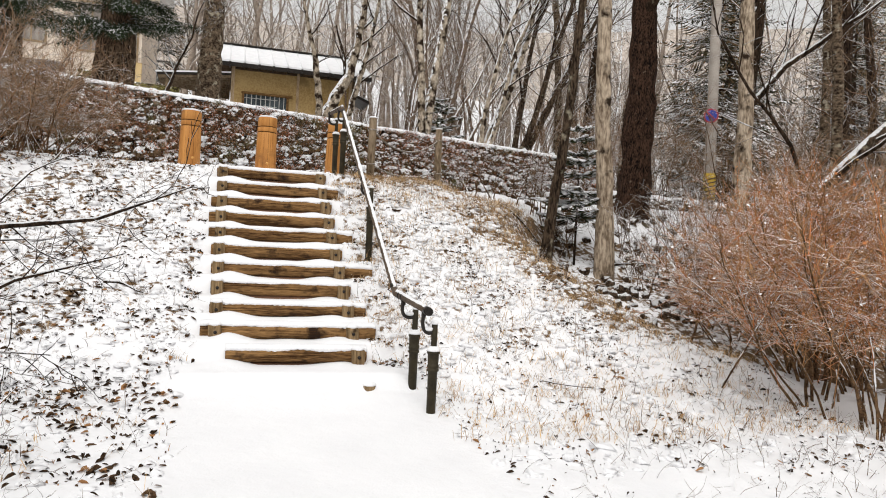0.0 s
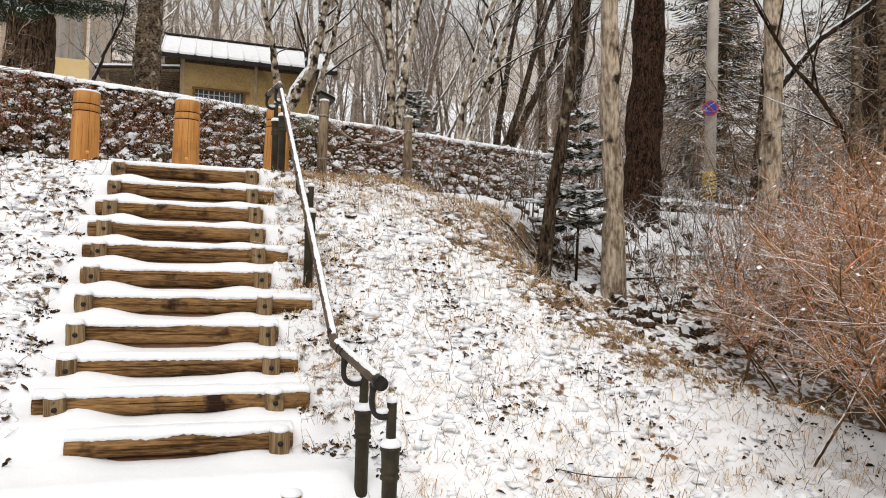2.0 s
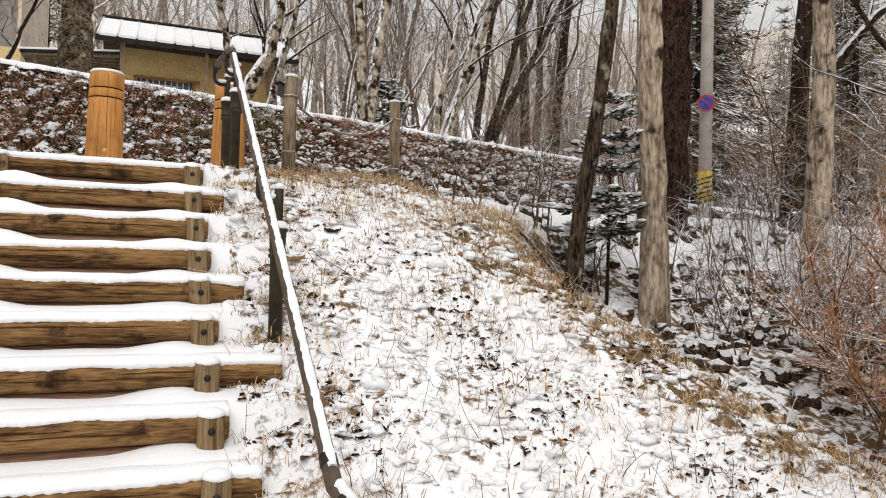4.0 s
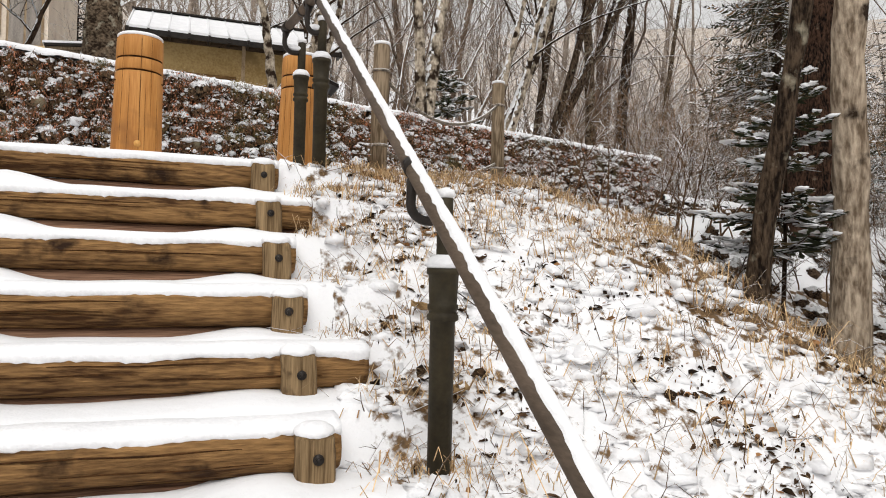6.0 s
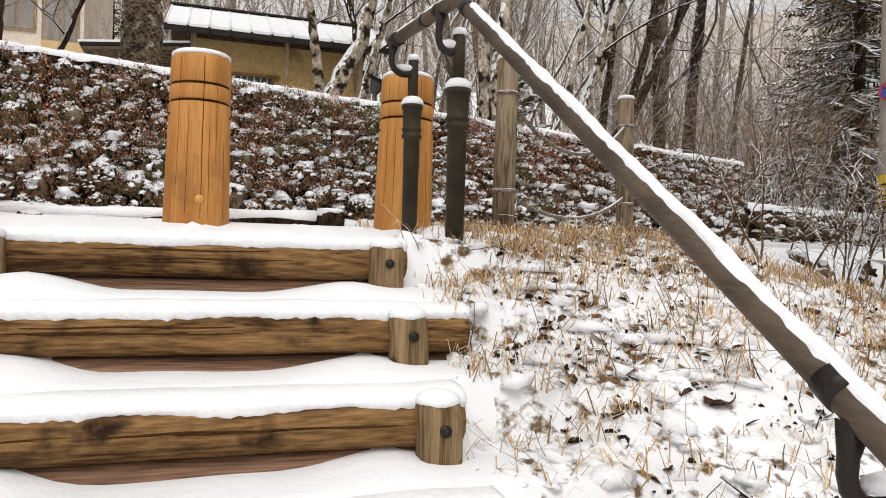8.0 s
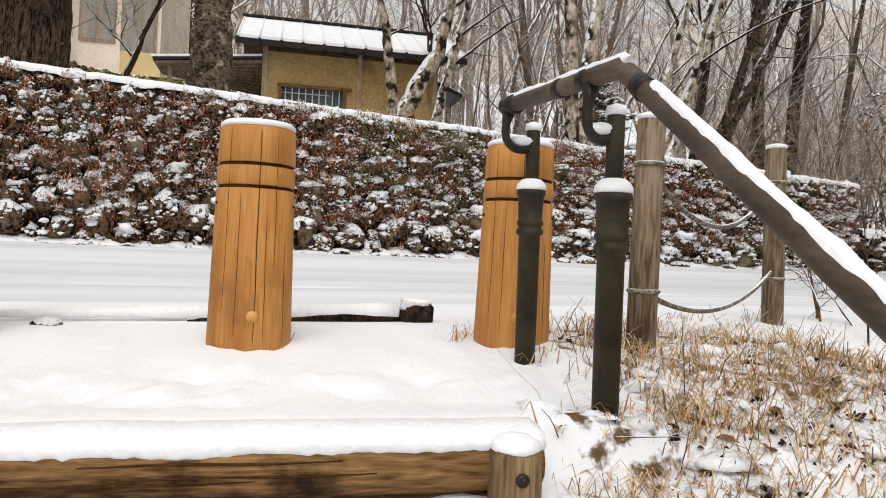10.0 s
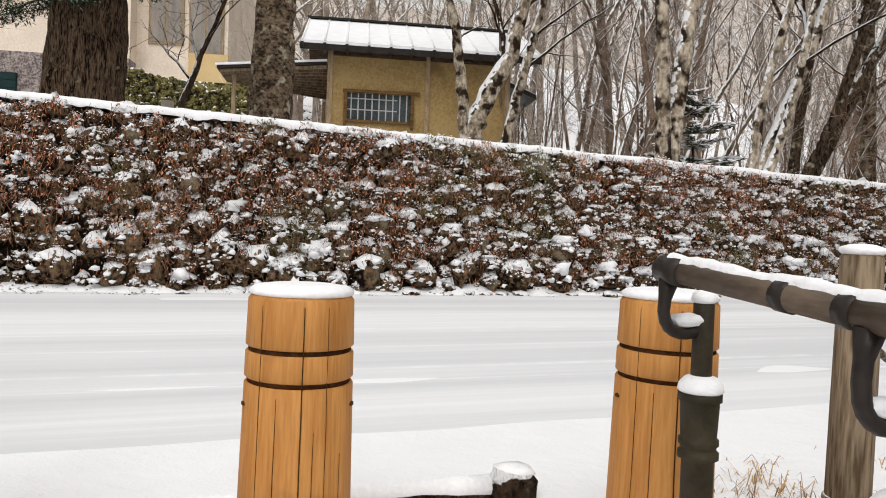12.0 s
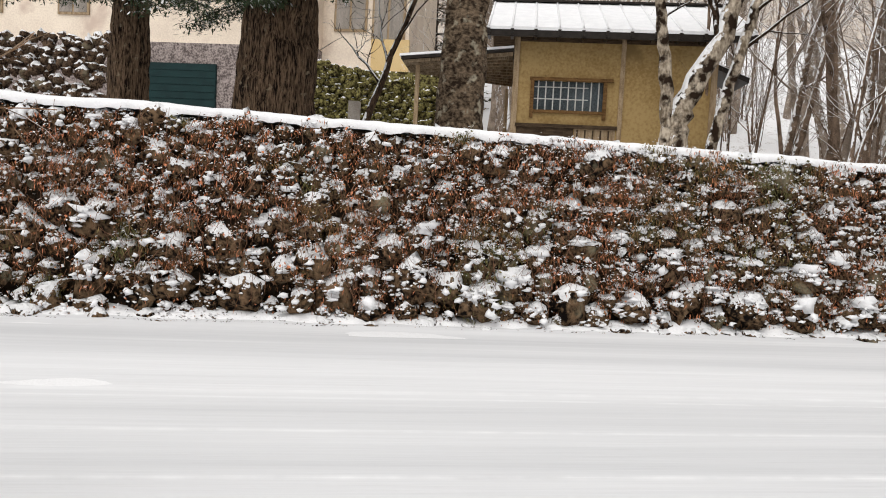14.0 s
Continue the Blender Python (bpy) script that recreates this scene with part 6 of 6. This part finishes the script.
for _ in range(4200):
    x, f = leaf_rnd.uniform(-11, 10.6), leaf_rnd.random()
    if f < 0.22 or leaf_rnd.random() > 0.55 + 0.8 * noise.noise(Vector((x * 1.1, f * 2.6, 33))):
        continue
    c = Vector((x, wall_y(x) - 0.02 + 0.13 * f - leaf_rnd.uniform(0.03, 0.11), 3.05 + (wall_top(x) - 3.03) * f))
    wide, high = leaf_rnd.uniform(0.025, 0.075), leaf_rnd.uniform(0.02, 0.05)
    for _ in range(int(900 * wide * (1.0 if -5.0 < x < 6.5 else 0.5))):
        o = Vector((leaf_rnd.gauss(0, 1), leaf_rnd.gauss(0, 0.5), leaf_rnd.gauss(0, 1)))
        p = c + Vector((o.x * wide, o.y * 0.03, o.z * high - 0.25 * abs(o.x) * high))
        nrm = Vector((leaf_rnd.gauss(0, 0.35), -0.6 + leaf_rnd.gauss(0, 0.3), 0.20 + 0.75 * o.z + leaf_rnd.gauss(0, 0.25))).normalized()
        u = nrm.orthogonal().normalized()
        u.rotate(Matrix.Rotation(leaf_rnd.uniform(0, 6.283), 3, nrm))
        v = nrm.cross(u)
        a = 0.005 + 0.013 * leaf_rnd.random() ** 1.5
        b = a * 0.55
        if o.z < 0.2:
            u = Vector((leaf_rnd.gauss(0, 0.38), leaf_rnd.gauss(-0.1, 0.25), -1)).normalized()
            v = Vector((1, leaf_rnd.gauss(0, 0.4), 0)).normalized()
            a, b = 0.012 + 0.024 * leaf_rnd.random() ** 1.5, leaf_rnd.uniform(0.0022, 0.0055)
        q = len(leaf.v)
        leaf.v += [tuple(p - u * a), tuple(p - v * b), tuple(p + u * a), tuple(p + v * b)]
        leaf.f.append((q, q + 1, q + 2, q + 3))
for _ in range(14000):
    x, f = leaf_rnd.uniform(-9, 10.6), leaf_rnd.random()
    if leaf_rnd.random() > 0.25 + 0.9 * (noise.noise(Vector((x * 1.2, f * 2.5, 12))) + 0.4):
        continue
    p = Vector((x, wall_y(x) + 0.03 + 0.13 * f - leaf_rnd.uniform(0.02, 0.17), 3.03 + (wall_top(x) - 3.06) * f))
    nrm = Vector((leaf_rnd.gauss(0, 0.5), -1, leaf_rnd.gauss(0.25, 0.5))).normalized()
    u = nrm.orthogonal().normalized()
    u.rotate(Matrix.Rotation(leaf_rnd.uniform(0, 6.283), 3, nrm))
    v = nrm.cross(u)
    a = 0.007 + 0.017 * leaf_rnd.random() ** 1.6
    q = len(leaf.v)
    leaf.v += [tuple(p - u * a), tuple(p - v * a * 0.6), tuple(p + u * a), tuple(p + v * a * 0.6)]
    leaf.f.append((q, q + 1, q + 2, q + 3))
tagged(part("wall_vines", leaf, M_VINE, smooth=False), "dead brown creeper leaves and moss over the stones", "vine", kind="stuff")
strands = Build()
for _ in range(3600):
    x, f = rnd.uniform(-11, 10.7), rnd.uniform(0.2, 1.0)
    p = (x, wall_y(x) - 0.12, 3.0 + (wall_top(x) - 3.0) * f)
    q = wander(rnd, p, (rnd.gauss(0, 0.5), -0.2, -1), rnd.uniform(0.08, 0.32), 4, 0.25)
    strands.tube(q, 0.0019, 3, False)
tagged(part("vine_strands", strands, M_STRAND), "thin dead vine strands hanging down the stones", "vine", kind="stuff")
foot = Build()
x = -13.0
while x < 16:
    x += rnd.uniform(0.10, 0.5)
    s = rnd.uniform(0.4, 1.15) * (1.5 if rnd.random() < 0.3 else 1.0)
    foot.rock((x, wall_y(x) - rnd.uniform(0.05, 0.26), 3.0), (0.10 * s, 0.085 * s, 0.075 * s), rnd, 6, 5, 0.5)
tagged(part("foot_stones", foot, M_STONE), "small snow-topped stones along the foot of the wall", "stones", kind="stuff")
bank_snow = Build()
us = spaced([(-14, 11, 0.09)])
for u in us:
    w = 0.16 + 0.10 * noise.noise(Vector((u * 1.7, 3, 1))) + 0.05 * noise.noise(Vector((u * 6, 5, 1)))
    h = 0.06 + 0.05 * noise.noise(Vector((u * 2.3, 8, 2)))
    for dy, dz in ((-0.10 - w, -0.02), (-0.05 - w * 0.6, 0.02 + h * 0.3), (0.0 - w * 0.2, 0.03 + h), (0.12, 0.03 + h)):
        bank_snow.v.append((u, wall_y(u) + dy, 3.0 + dz))
for i in range(len(us) - 1):
    for j in range(3):
        q = i * 4 + j
        bank_snow.f.append((q, q + 4, q + 5, q + 1))
tagged(part("snow_bank", bank_snow, M_SNOW), "low uneven drift of snow along the wall's foot", "snow", kind="stuff")
drift = Build()
for _ in range(3800):
    u = rnd.uniform(-9, 6)
    if rnd.random() > 0.15 + 0.85 * smooth01(1.0, -2.0, u) * (0.3 + noise.noise(Vector((u * 1.3, 2, 6))) * 1.2 + 0.4):
        continue
    w = 0.16 + 0.10 * noise.noise(Vector((u * 1.7, 3, 1))) + 0.05 * noise.noise(Vector((u * 6, 5, 1)))
    h = 0.06 + 0.05 * noise.noise(Vector((u * 2.3, 8, 2)))
    dy = -0.10 - w + abs(rnd.gauss(0, 0.10)) - 0.02
    z = float(np.interp(dy, [-0.10 - w, -0.05 - w * 0.6, -w * 0.2, 0.12], [-0.02, 0.02 + h * 0.3, 0.03 + h, 0.03 + h])) + 3.006
    if dy < -0.10 - w + 0.04:
        z = 3.016
    p, a = Vector((u, wall_y(u) + dy, z)), rnd.uniform(0, 6.283)
    e, s = Vector((math.cos(a), math.sin(a), rnd.uniform(-0.3, 0.5))) * rnd.uniform(0.007, 0.02), Vector((-math.sin(a), math.cos(a), rnd.uniform(-0.3, 0.5))) * rnd.uniform(0.004, 0.010)
    drift.poly([p - e, p - s, p + e, p + s])
tagged(part("leaf_drift", drift, M_LEAF, smooth=False), "dead reddish leaves blown against the wall's foot", "leaves", kind="stuff")
lo = Build()
for i in range(150):
    lo.rock((rnd.uniform(0.1, 8.4), rnd.uniform(-0.12, -0.02), rnd.uniform(0.0, 0.68)), (0.14, 0.1, 0.10), rnd, 6, 4, 0.5)
tagged(part("rubble", lo, M_STONE, lw), "dark rubble stones", kind="stuff")
